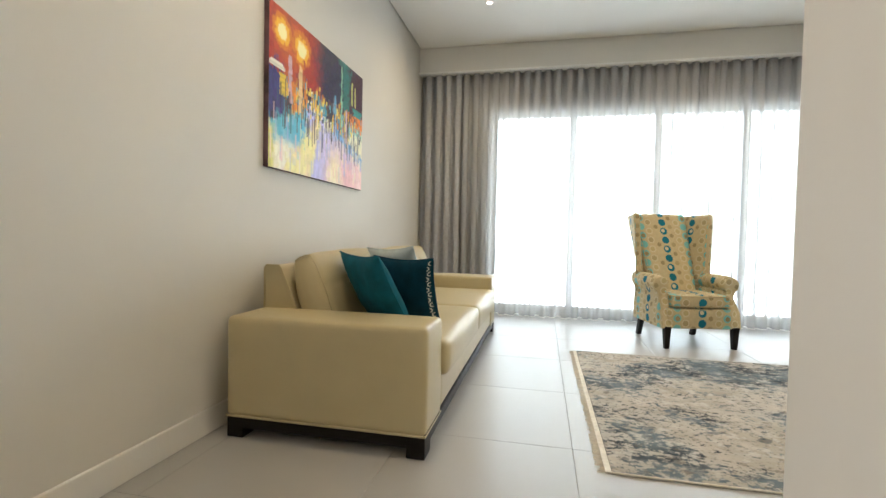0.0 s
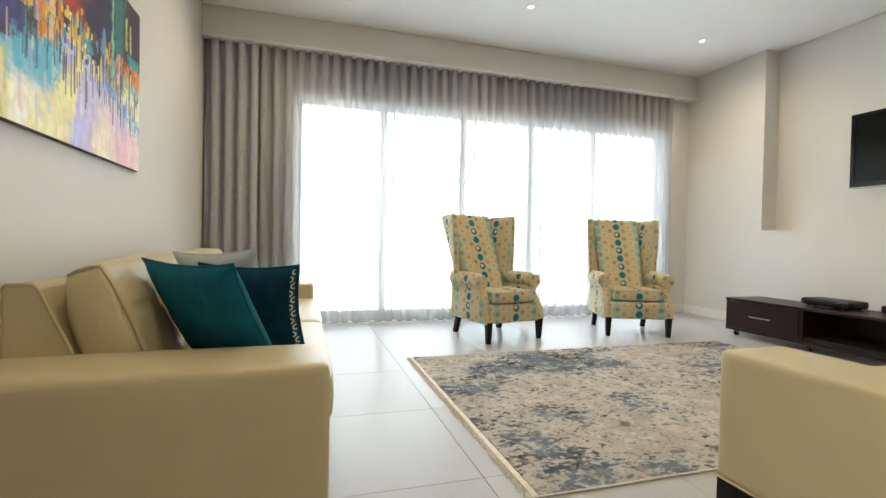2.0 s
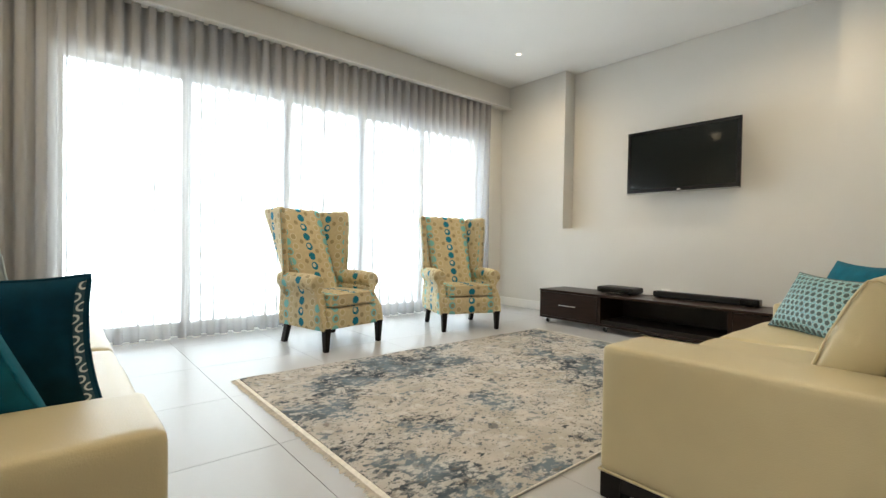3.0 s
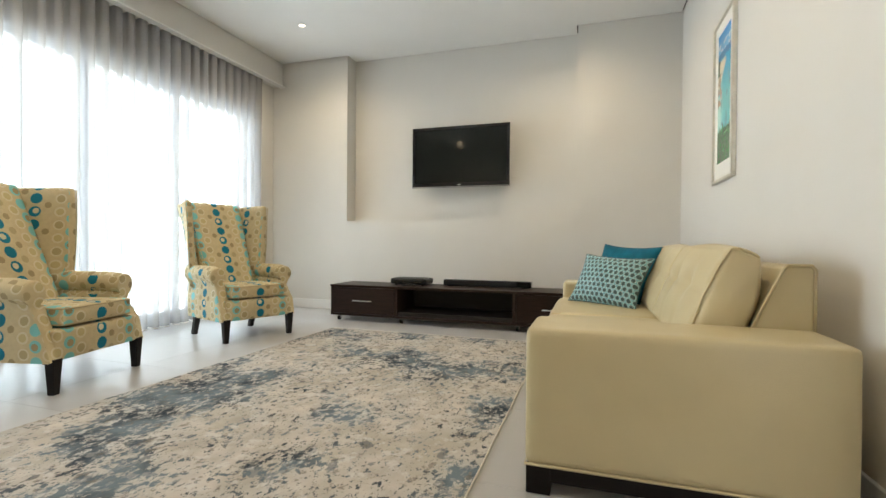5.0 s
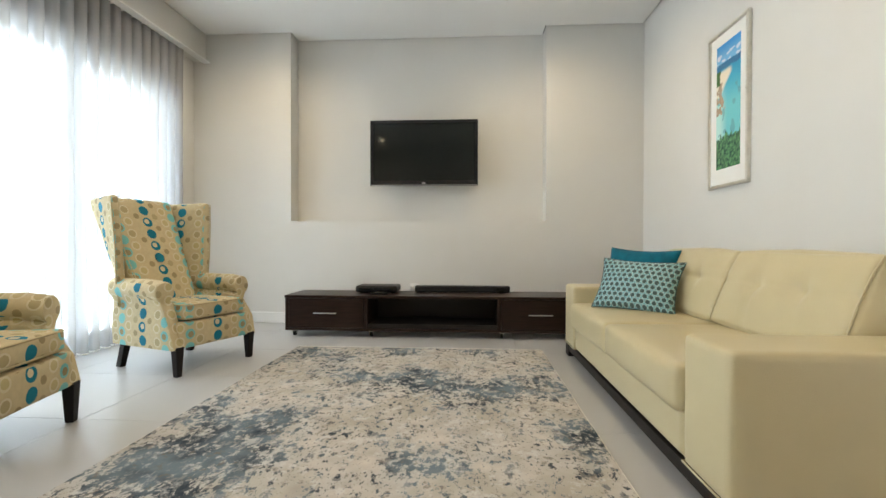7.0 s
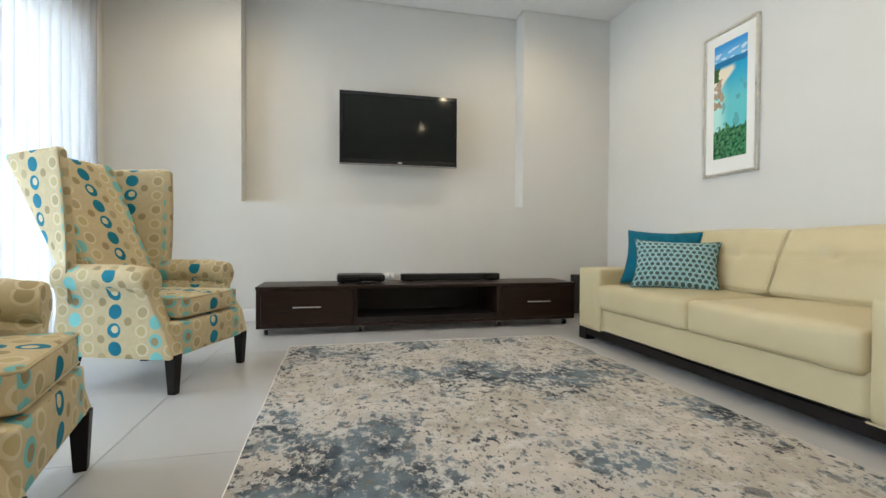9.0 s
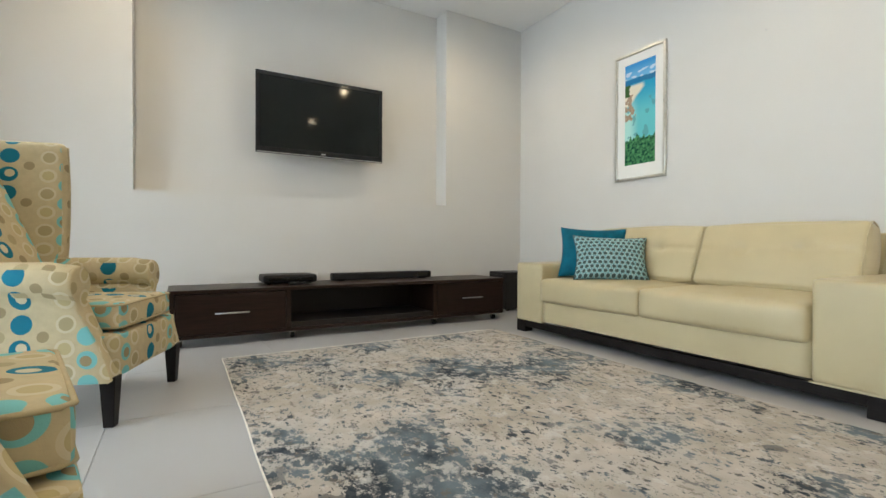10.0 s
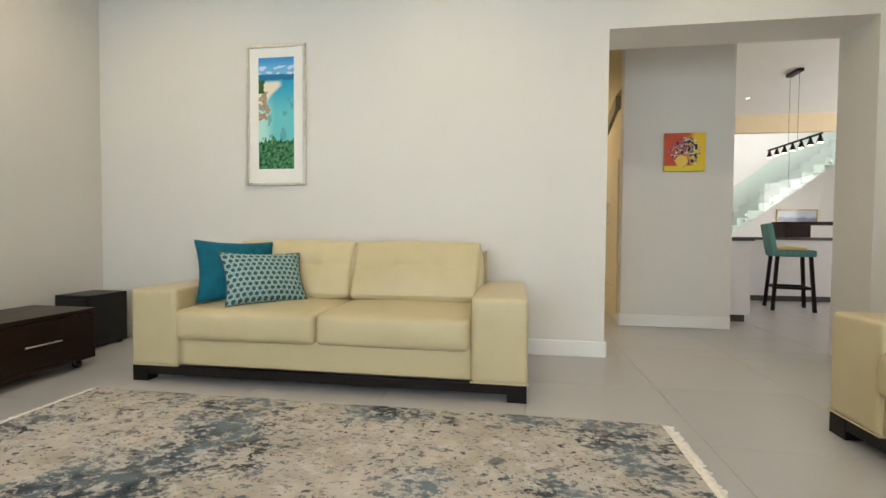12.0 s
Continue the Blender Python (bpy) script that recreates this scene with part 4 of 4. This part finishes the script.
def city_ground(u, v):
    """Colour fields of a wet city street at night; u runs from left to right, v up."""
    wob = 0.03 * nz(u * 6, v * 5, 3.0)
    edge = 0.54 - 0.44 * (u - 0.365) if u > 0.365 else 0.32 + 0.56 * u
    if v > 0.62 + wob:
        c = blend((0.42, 0.022, 0.008), (0.012, 0.012, 0.065), smooth(0.34, 0.50, u + 2 * wob))
        c = blend(c, (0.62, 0.13, 0.01), smooth(0.3, 0.0, math.hypot((u - 0.18) * 1.4, v - 0.83)) * 0.8)
        if 0.70 < u < 0.80:
            c = (0.012, 0.19, 0.18)
        if u >= 0.80:
            c = (0.06, 0.022, 0.05)
    elif v > edge - 0.04:
        k = nz(u * 17, v * 2.5, 1.0) + 0.5 * nz(u * 41, v * 6, 2.0)
        c = (0.75, 0.24, 0.02) if k > 0.22 else (0.85, 0.55, 0.07) if k > 0.08 else (0.05, 0.30, 0.42) if k > -0.10 else (0.02, 0.018, 0.05)
        c = blend(c, (0.30, 0.03, 0.02), smooth(0.54, 0.62, v) * 0.6)
        if u > 0.80:
            c = (0.80, 0.22, 0.02) if v > 0.52 else blend((0.85, 0.82, 0.62), (0.22, 0.58, 0.52), smooth(0.40, 0.52, v))
    else:
        c = blend((0.88, 0.82, 0.66), (0.09, 0.48, 0.66), smooth(0.14, 0.24, v + wob))
        c = blend(c, (0.66, 0.62, 0.12), smooth(0.08, 0.0, u) * smooth(0.30, 0.22, v))
        c = blend(c, (0.52, 0.50, 0.80), smooth(0.28, 0.34, u))
        c = blend(c, (0.90, 0.52, 0.56), smooth(0.42, 0.62, u + 2 * wob) * smooth(0.42, 0.05, v + wob))
        c = blend(c, (0.92, 0.84, 0.56), smooth(0.12, 0.03, abs(u - 0.62 + 2 * wob)) * smooth(0.36, 0.10, v) * 0.8)
        c = blend(c, (0.92, 0.62, 0.64), smooth(0.80, 0.95, u) * smooth(0.30, 0.12, v))
    if v < 0.53 and 0.10 + 0.70 * v + wob < u < 0.36 + 0.23 * v:
        c = blend((0.86, 0.78, 0.34), (0.90, 0.62, 0.50), max(0.0, nz(u * 14, v * 3, 5.0)))
    d = v - (0.50 - 0.44 * (u - 0.365))
    if u > 0.355 and abs(d) < 0.02:
        c = (0.90, 0.84, 0.56)
    if u > 0.58 and -0.012 < d < 0.055:
        c = (0.16, 0.40, 0.74)
    if u < 0.115 and 0.34 < v < 0.63:
        c = (0.03, 0.028, 0.20)
    return c


def city_image(nu, nv):
    """The street laid down in palette-knife strokes, dark first, lights last."""
    rnd = random.Random(11)
    img = np.array([[city_ground((i + 0.5) / nu, (j + 0.5) / nv) for i in range(nu)] for j in range(nv)])

    def stroke(u, v, w, h, c, k=0.85):
        i0, i1 = int((u - w / 2) * nu), int((u + w / 2) * nu) + 1
        j0, j1 = int((v - h / 2) * nv), int((v + h / 2) * nv) + 1
        i0, j0 = max(i0, 0), max(j0, 0)
        img[j0:j1, i0:i1] = img[j0:j1, i0:i1] * (1 - k) + np.array(c) * k

    for _ in range(3000):
        u, v = rnd.random(), rnd.random()
        c = city_ground(min(1, max(0, u + rnd.gauss(0, 0.015))), min(1, max(0, v + rnd.gauss(0, 0.03))))
        b = rnd.uniform(0.8, 1.25)
        c = [min(1, a * b + rnd.uniform(0, 0.02)) for a in c]
        if v < 0.42:
            stroke(u, v, rnd.uniform(0.008, 0.026), rnd.uniform(0.02, 0.06), c, 0.45)
        elif v < 0.64:
            stroke(u, v, rnd.uniform(0.006, 0.016), rnd.uniform(0.02, 0.07), c, 0.85)
        else:
            stroke(u, v, rnd.uniform(0.01, 0.035), rnd.uniform(0.012, 0.04), c, 0.6)
    for _ in range(60):
        u = rnd.random()
        stroke(u, rnd.uniform(0.05, 0.40), rnd.uniform(0.003, 0.008), rnd.uniform(0.04, 0.16), rnd.choice([(0.92, 0.86, 0.82), (0.92, 0.58, 0.56), (0.42, 0.50, 0.80), (0.92, 0.80, 0.50)]), 0.5)
    for _ in range(90):
        stroke(rnd.uniform(0.2, 0.98), rnd.uniform(0.42, 0.62), rnd.uniform(0.006, 0.013), rnd.uniform(0.02, 0.06), rnd.choice([(0.90, 0.42, 0.04), (0.92, 0.72, 0.12), (0.02, 0.02, 0.05), (0.10, 0.42, 0.55)]), 0.9)
    for u, lo, hi, w, c in ((0.255, 0.42, 0.80, 0.030, (0.82, 0.60, 0.30)), (0.165, 0.45, 0.74, 0.026, (0.60, 0.42, 0.50)), (0.105, 0.47, 0.60, 0.05, (0.80, 0.58, 0.06)), (0.62, 0.46, 0.68, 0.020, (0.12, 0.38, 0.62)), (0.70, 0.40, 0.94, 0.014, (0.30, 0.62, 0.42)), (0.765, 0.36, 0.62, 0.018, (0.62, 0.46, 0.55)), (0.84, 0.70, 0.88, 0.016, (0.60, 0.62, 0.20)), (0.885, 0.70, 0.86, 0.016, (0.62, 0.60, 0.25)), (0.92, 0.62, 0.68, 0.13, (0.03, 0.36, 0.36)), (0.06, 0.62, 0.655, 0.12, (0.78, 0.76, 0.68)), (0.58, 0.30, 0.60, 0.005, (0.02, 0.02, 0.04)), (0.30, 0.34, 0.52, 0.005, (0.03, 0.05, 0.08)), (0.78, 0.22, 0.56, 0.007, (0.03, 0.02, 0.04))):
        for k in range(14):
            f = lo + (hi - lo) * (k + 0.5) / 14
            b = rnd.uniform(0.75, 1.15)
            stroke(u + rnd.gauss(0, 0.002), f, w * rnd.uniform(0.7, 1.1), (hi - lo) / 11, [min(1, a * b) for a in c], 0.88)
    for _ in range(70):
        u = rnd.uniform(0.05, 0.98)
        stroke(u, rnd.uniform(0.28, 0.52), rnd.uniform(0.003, 0.006), rnd.uniform(0.06, 0.20), rnd.choice([(0.02, 0.03, 0.07), (0.03, 0.08, 0.14), (0.10, 0.03, 0.05)]), 0.7)
    for lu, lv, r in ((0.10, 0.86, 0.075), (0.262, 0.835, 0.085)):
        for k in range(260):
            d = 1.35 * r * (1 - k / 260) ** 0.8
            a = rnd.uniform(0, 2 * math.pi)
            c = (0.70, 0.20, 0.01) if d > 0.95 * r else (0.90, 0.50, 0.03) if d > 0.5 * r else (0.97, 0.90, 0.50)
            stroke(lu + d * math.cos(a) / 1.43, lv + d * math.sin(a), rnd.uniform(0.010, 0.026), rnd.uniform(0.012, 0.032), c, 0.6)
    return np.clip(img, 0, 1)


def city_canvas():
    w, h, d = 1.535, 1.055, 0.035
    t = thing("canvas_painting", "bright cityscape canvas of a wet night street", "painting", m=pose(XL, 2.585, 2.034, 0, 0, 90))
    part("stretcher", box(-w / 2, w / 2, -d, 0, -h / 2, h / 2, 0.003), material("painted_canvas_edge", (0.10, 0.05, 0.06), 0.6, scale=7, vary=0.8, bump=0.2), t, "canvas wrapped over the edges")
    nu, nv = 250, 175
    img = city_image(nu + 1, nv + 1)
    sheet = painted("canvas_face", w - 0.004, h - 0.004, nu, nv, lambda u, v: img[round(v * nv), round(u * nu)], M_PAINTING, t)
    sheet.matrix_basis = pose(0, -d - 0.001, 0)


city_canvas()


def beach(u, v):
    """A shore seen from above through leaves: sky, far hills, white sand, turquoise shallows, shrubs."""
    if v > 0.85 + 0.012 * nz(u * 3, 0, 2):
        c = blend((0.16, 0.46, 0.74), (0.04, 0.27, 0.62), smooth(0.87, 1.0, v))
        if nz(u * 5, v * 30, 1) > 0.12 and v < 0.925:
            c = blend(c, (0.70, 0.78, 0.86), 0.75)
    elif v > 0.80 + 0.02 * nz(u * 3, 0, 2):
        c = (0.02, 0.17, 0.36)
    else:
        sea = blend((0.02, 0.34, 0.56), (0.14, 0.56, 0.60), smooth(0.80, 0.45, v))
        sea = blend(sea, (0.45, 0.76, 0.70), smooth(0.5, 0.1, u) * smooth(0.75, 0.5, v))
        shore = 0.62 - 3.2 * max(0.0, 0.745 - v) + 0.05 * nz(v * 20, 0, 3)
        c = blend(sea, (0.82, 0.76, 0.60), (1 - smooth(shore - 0.08, shore + 0.08, u)) * smooth(0.80, 0.77, v))
        if u < 0.30 + 0.14 * nz(v * 9, 0, 6) and 0.44 < v < 0.70 and nz(u * 8, v * 22, 4) > -0.05:
            c = blend((0.24, 0.15, 0.09), (0.55, 0.43, 0.32), 0.5 + 0.5 * nz(u * 20, v * 50, 5))
        elif nz(u * 5, v * 15, 7) > 0.30 and v < 0.64:
            c = blend(c, (0.10, 0.30, 0.34), 0.65)
        if u < 0.16 + 0.05 * nz(v * 30, 0, 9) and v > 0.68:
            c = (0.04, 0.12, 0.03)
    edge = 0.26 + 0.05 * nz(u * 6, 1, 8) + 0.03 * nz(u * 18, 1, 9)
    if v < edge:
        k = nz(u * 12, v * 40, 11) + 0.6 * nz(u * 28, v * 90, 12)
        c = blend((0.012, 0.07, 0.045), (0.10, 0.32, 0.13), max(0, min(1, 0.45 + k)))
    return tuple(max(0.0, min(1.0, a)) for a in c)


def framed_print():
    x0, x1, z0, z1 = 3.151, 3.735, 1.476, 2.773
    w, h = x1 - x0, z1 - z0
    t = thing("framed_print", "tall tropical beach print in a silver frame with white mount", "framed picture", m=pose((x0 + x1) / 2, 0, (z0 + z1) / 2, 0, 0, 180))
    f = 0.028
    for a, b, c, d in ((-w / 2, w / 2, h / 2 - f, h / 2), (-w / 2, w / 2, -h / 2, -h / 2 + f), (-w / 2, -w / 2 + f, -h / 2 + f, h / 2 - f), (w / 2 - f, w / 2, -h / 2 + f, h / 2 - f)):
        bm = box(a, b, -0.032, 0, c, d, 0.006, 2)
        part("frame_bar", bm, M_SILVER, t)
    part("mount", box(-w / 2 + 0.02, w / 2 - 0.02, -0.014, -0.004, -h / 2 + 0.02, h / 2 - 0.02), M_MAT, t, "white mount board")
    s = painted("print", w * 0.60, h * 0.79, 60, 190, beach, M_PRINT, t, "printed beach scene")
    s.matrix_basis = pose(0.0, -0.0155, h * 0.015)


framed_print()


def abstract(u, v):
    c = blend((0.55, 0.07, 0.03), (0.80, 0.55, 0.03), smooth(0.5, 0.75, u + 0.15 * nz(u * 4, v * 4, 1)))
    if v < 0.14:
        c = (0.75, 0.58, 0.04)
    d = math.hypot(u - 0.5, v - 0.52) + 0.1 * nz(u * 7, v * 7, 2)
    if d < 0.36:
        k = nz(u * 11, v * 11, 3)
        c = (0.02, 0.02, 0.04) if k > 0.12 else (0.75, 0.70, 0.62) if k > 0.02 else (0.12, 0.10, 0.30) if k < -0.35 else c
    if math.hypot(u - 0.42, v - 0.27) < 0.15:
        c = (0.82, 0.55, 0.10)
    return c


def small_canvas():
    w, h = 0.43, 0.425
    t = thing("small_painting", "small red and yellow abstract canvas on the pier", "painting", m=pose(-0.612, PY, 1.963, 0, 0, 180))
    part("stretcher", box(-w / 2, w / 2, -0.03, 0, -h / 2, h / 2, 0.003), material("small_canvas_edge", (0.45, 0.20, 0.03), 0.6, vary=0.3), t)
    s = painted("canvas_face", w - 0.004, h - 0.004, 60, 60, abstract, M_PAINTING, t)
    s.matrix_basis = pose(0, -0.031, 0)


small_canvas()

# ---- scatter cushions ----
cushion("teal velvet cushion leaning on the sofa back", 0.58, 0.50, 0.15, M_TEAL, pose(3.374, 0.75, 0.745, 27, -2, 44))
cushion("aqua honeycomb-patterned lumbar cushion on the sofa", 0.61, 0.42, 0.17, M_HONEY, pose(3.085, 0.85, 0.70, 28, -2, 50), seed=3)
cushion("teal velvet cushion leaning in the sofa's corner", 0.60, 0.50, 0.16, M_TEAL, pose(-0.885, 1.84, 0.755, 28, 0, -46), seed=5)
cushion("dark petrol cushion with a band of pale rings", 0.48, 0.45, 0.16, M_DTEAL, pose(-0.735, 2.02, 0.735, 14, 0, -22), seed=7, trim=M_RINGS)
cushion("pale blue and white linen cushion on the sofa", 0.50, 0.50, 0.15, M_PALE, pose(-0.90, 2.40, 0.775, 24, -3, -31), seed=9)


# ---- hall: cupboards under the stair ----
def hall_cupboard():
    t = thing("hall_cupboard", "built-in cream cupboard under the stair with steel handles", "cupboard")
    x = PX1 - 0.03
    part("carcass", prism([(PY - 0.14, 0.0), (-6.6, 0.0), (-6.6, 1.2), (-1.95, 2.55), (PY - 0.14, 2.55)], "x", -0.85, x), M_CUPB, t)
    edges = [-1.78, -2.28, -2.78, -3.28, -3.78, -4.28, -4.78]
    for a, b in zip(edges, edges[1:]):
        d = part("door", box(x, x + 0.02, b + 0.003, a - 0.003, 0.42, min(1.95, 2.55 + (b + 1.95) * 0.29 - 0.02), 0.002), M_CUPB, t)
        bm = bmesh.new()
        hy = b + 0.06 if edges.index(a) % 2 == 0 else a - 0.06
        add_box(bm, x + 0.045, x + 0.055, hy - 0.012, hy + 0.012, 1.18, 1.46, 0.003)
        for z in (1.2, 1.44):
            add_box(bm, x + 0.02, x + 0.046, hy - 0.008, hy + 0.008, z - 0.008, z + 0.008)
        part("handle", bm, M_STEEL, d, "brushed steel bow handle")
        part("drawer", box(x, x + 0.02, b + 0.003, a - 0.003, 0.08, 0.41, 0.002), M_CUPB, t)
    # the underside's shade is put into its darker olive colour
    structure("stair_soffit", prism([(-1.95, 2.58), (-6.6, 1.23), (-6.6, 1.40), (-1.95, 2.75)], "x", -0.85, PX1), material("soffit_shaded_olive", (0.33, 0.29, 0.19), 0.7, vary=0.03), "sloping underside of the stair, olive-grey with its shade in the colour", "stair soffit")


hall_cupboard()
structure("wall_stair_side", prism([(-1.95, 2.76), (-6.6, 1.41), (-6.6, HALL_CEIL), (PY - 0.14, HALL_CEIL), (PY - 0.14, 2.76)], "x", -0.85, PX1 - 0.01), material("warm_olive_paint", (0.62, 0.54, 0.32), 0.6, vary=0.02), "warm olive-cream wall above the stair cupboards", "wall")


# ---- kitchen seen through the gap ----
def kitchen():
    white = material("white_lacquer_front", (0.72, 0.70, 0.72), 0.3, vary=0.02, bump=0.01)
    t = thing("kitchen_cabinet", "white lacquer kitchen cabinet with a dark plinth", "cabinet")
    part("body", box(-1.55, -0.86, -3.98, -1.95, 0.09, 0.975, 0.003), white, t)
    part("plinth", box(-1.51, -0.90, -3.98, -1.99, 0.0, 0.088), M_COUNTER, t)
    t = thing("breakfast_bar", "white breakfast bar front with a dark plinth", "kitchen counter")
    part("body", box(-4.7, -1.57, -4.7, -4.0, 0.09, 0.975, 0.003), white, t)
    part("plinth", box(-4.7, -1.57, -4.66, -4.04, 0.0, 0.088), M_COUNTER, t)
    bm = bmesh.new()
    add_box(bm, -4.75, -0.86, -4.75, -3.98, 0.98, 1.02, 0.004)
    add_box(bm, -1.58, -0.86, -3.975, -1.93, 0.98, 1.02, 0.004)
    tagged(part("worktop", bm, M_COUNTER), "dark stone kitchen worktop", "worktop")
    t = thing("raised_bar_shelf", "dark raised serving shelf on the worktop", "shelf", m=pose(-3.68, -4.4, 1.02))
    part("top", box(-0.56, 0.6, -0.2, 0.2, 0.20, 0.255, 0.003), M_WENGE, t)
    part("upright", box(0.2, 0.58, -0.18, 0.18, 0, 0.20, 0.003), M_WENGE, t)
    part("upright", box(-0.54, -0.5, -0.18, 0.18, 0, 0.20, 0.003), M_WENGE, t)


kitchen()


def bar_stool(x, y, rz):
    t = thing("bar_stool", "tall bar stool with teal striped back and dark legs", "bar stool", m=pose(x, y, 0, 0, 0, rz))
    for a in (-1, 1):
        for b in (-1, 1):
            bm = bmesh.new()
            add_box(bm, -0.022, 0.022, -0.022, 0.022, 0, 0.76, 0.003)
            for v in bm.verts:
                k = 1 - v.co.z / 0.76
                v.co.x += a * (0.19 + 0.05 * k * k)
                v.co.y += b * (0.19 + 0.05 * k * k)
            part("leg", bm, M_DARKWOOD, t)
    for s in (-1, 1):
        part("stretcher", box(-0.2, 0.2, s * 0.2 - 0.012, s * 0.2 + 0.012, 0.30, 0.335, 0.002), M_DARKWOOD, t)
        part("stretcher", box(s * 0.2 - 0.012, s * 0.2 + 0.012, -0.19, 0.19, 0.30, 0.335, 0.002), M_DARKWOOD, t)
    part("seat", soft_box(-0.23, 0.23, -0.23, 0.25, 0.755, 0.845, 0.01, 5, 8, 0.002), M_STOOL, t, smooth=True)
    part("seat_pad", soft_box(-0.2, 0.2, -0.2, 0.15, 0.845, 0.885, 0.01, 4, 8, 0.002), M_YELLOW, t, "yellow seat pad", smooth=True)
    bm = soft_box(-0.22, 0.22, -0.035, 0.035, 0, 0.46, 0.008, 6, 8, 0.002)
    for v in bm.verts:
        v.co = pose(0, -0.215, 0.76, 10) @ v.co
    part("backrest", bm, M_STOOL, t, smooth=True)


bar_stool(-2.63, -3.18, 75)


def pendant():
    t = thing("linear_pendant", "black linear pendant lamp with seven cone shades", "pendant lamp", m=pose(-3.03, -3.95, 0))
    part("canopy", box(-0.045, 0.045, -0.16, 0.16, HALL_CEIL - 0.05, HALL_CEIL, 0.004), M_BLACK, t)
    for k in (-0.12, 0.12):
        part("cable", cyl((0, k, 2.51), (0, k, HALL_CEIL - 0.04), 0.0025, seg=6), M_BLACK, t)
    part("bar", box(-0.015, 0.015, -0.70, 0.70, 2.485, 2.51, 0.003), M_BLACK, t)
    for i in range(7):
        y = -0.66 + i * 0.22
        s = part("shade", cyl((0, y, 2.375), (0, y, 2.485), 0.045, 0.012, 16), M_BLACK, t, "black cone shade")
        part("bulb", cyl((0, y, 2.371), (0, y, 2.375), 0.036, seg=14), M_LED, s, "glowing opening")


pendant()


def staircase():
    """Straight white flight against the far wall, glass balustrade in front."""
    t = thing("staircase", "white floating staircase with a frameless glass balustrade", "staircase")
    rise, going, n = 0.185, 0.24, 22
    x0 = -2.55
    for i in range(n):
        a = x0 - i * going
        pts = [(a, (i + 1) * rise), (a - going, (i + 1) * rise), (a - going, (i + 1) * rise - 0.20), (a, i * rise - 0.02 if i else 0.0)]
        part("step", prism(pts, "y", -9.46, -8.45), M_WHITE, t)
    lo, hi = (x0 - 0.3, 0.25), (x0 - n * going, (n - 1) * rise + 0.1)
    k = (hi[1] - lo[1]) / (hi[0] - lo[0])
    seg = [lo[0] + (hi[0] - lo[0]) * i / 4 for i in range(5)]
    for a, b in zip(seg, seg[1:]):
        za, zb = lo[1] + (a - lo[0]) * k, lo[1] + (b - lo[0]) * k
        g = part("glass_panel", prism([(a - 0.006, za - 0.1), (b + 0.006, zb - 0.1), (b + 0.006, zb + 1.05), (a - 0.006, za + 1.05)], "y", -8.40, -8.385), M_STAIRGLASS, t)
        g.visible_shadow = False
        for f in (0.25, 0.75):
            for dz in (0.0, 0.14):
                x = a + (b - a) * f
                part("standoff", cyl((x, -8.45, za + (zb - za) * f + dz), (x, -8.375, za + (zb - za) * f + dz), 0.025), M_STEEL, g)


staircase()


def far_picture():
    t = thing("landscape_picture", "gold-framed landscape picture under the stairs", "framed picture", m=pose(-6.15, -9.5, 1.55, 0, 0, 180))
    for a, b, c, d in ((-0.5, 0.5, 0.17, 0.2), (-0.5, 0.5, -0.2, -0.17), (-0.5, -0.47, -0.17, 0.17), (0.47, 0.5, -0.17, 0.17)):
        part("frame_bar", box(a, b, -0.03, 0, c, d, 0.004), material("gold_leaf", (0.45, 0.32, 0.10), 0.4, metal=0.6), t)
    s = painted("print", 0.94, 0.34, 40, 16, lambda u, v: blend((0.55, 0.62, 0.75), (0.25, 0.27, 0.40), smooth(0.55, 0.3, v + 0.2 * nz(u * 4, 0, 1))), M_PRINT, t)
    s.matrix_basis = pose(0, -0.012, 0)


far_picture()

# ---- floor tiles ----
TILE, JOINT = 0.89, 0.0022
TX, TY = 0.285, 2.53
floor = tagged(thing("floor", "large pale grey porcelain floor tiles with thin joints", "floor"), kind="structure")
meshes = {}


def tile(x0, x1, y0, y1):
    w, d = round(x1 - x0, 3), round(y1 - y0, 3)
    if w < 0.02 or d < 0.02:
        return
    if (w, d) not in meshes:
        bm = box(JOINT / 2, w - JOINT / 2, JOINT / 2, d - JOINT / 2, -0.012, 0.0, 0.0012, 1)
        me = mesh_of(bm, "tile")
        me.materials.append(M_TILE)
        meshes[(w, d)] = me
    ob = new("tile", meshes[(w, d)])
    ob.parent = floor
    ob.location = (x0, y0, 0)


def tiles(ax0, ax1, ay0, ay1):
    i = math.floor((ax0 - TX) / TILE)
    while TX + i * TILE < ax1:
        j = math.floor((ay0 - TY) / TILE)
        while TY + j * TILE < ay1:
            tile(max(ax0, TX + i * TILE), min(ax1, TX + (i + 1) * TILE), max(ay0, TY + j * TILE), min(ay1, TY + (j + 1) * TILE))
            j += 1
        i += 1


tiles(XL, XR, BACK, 5.74)
tiles(-8.0, 2.4, -9.5, BACK)
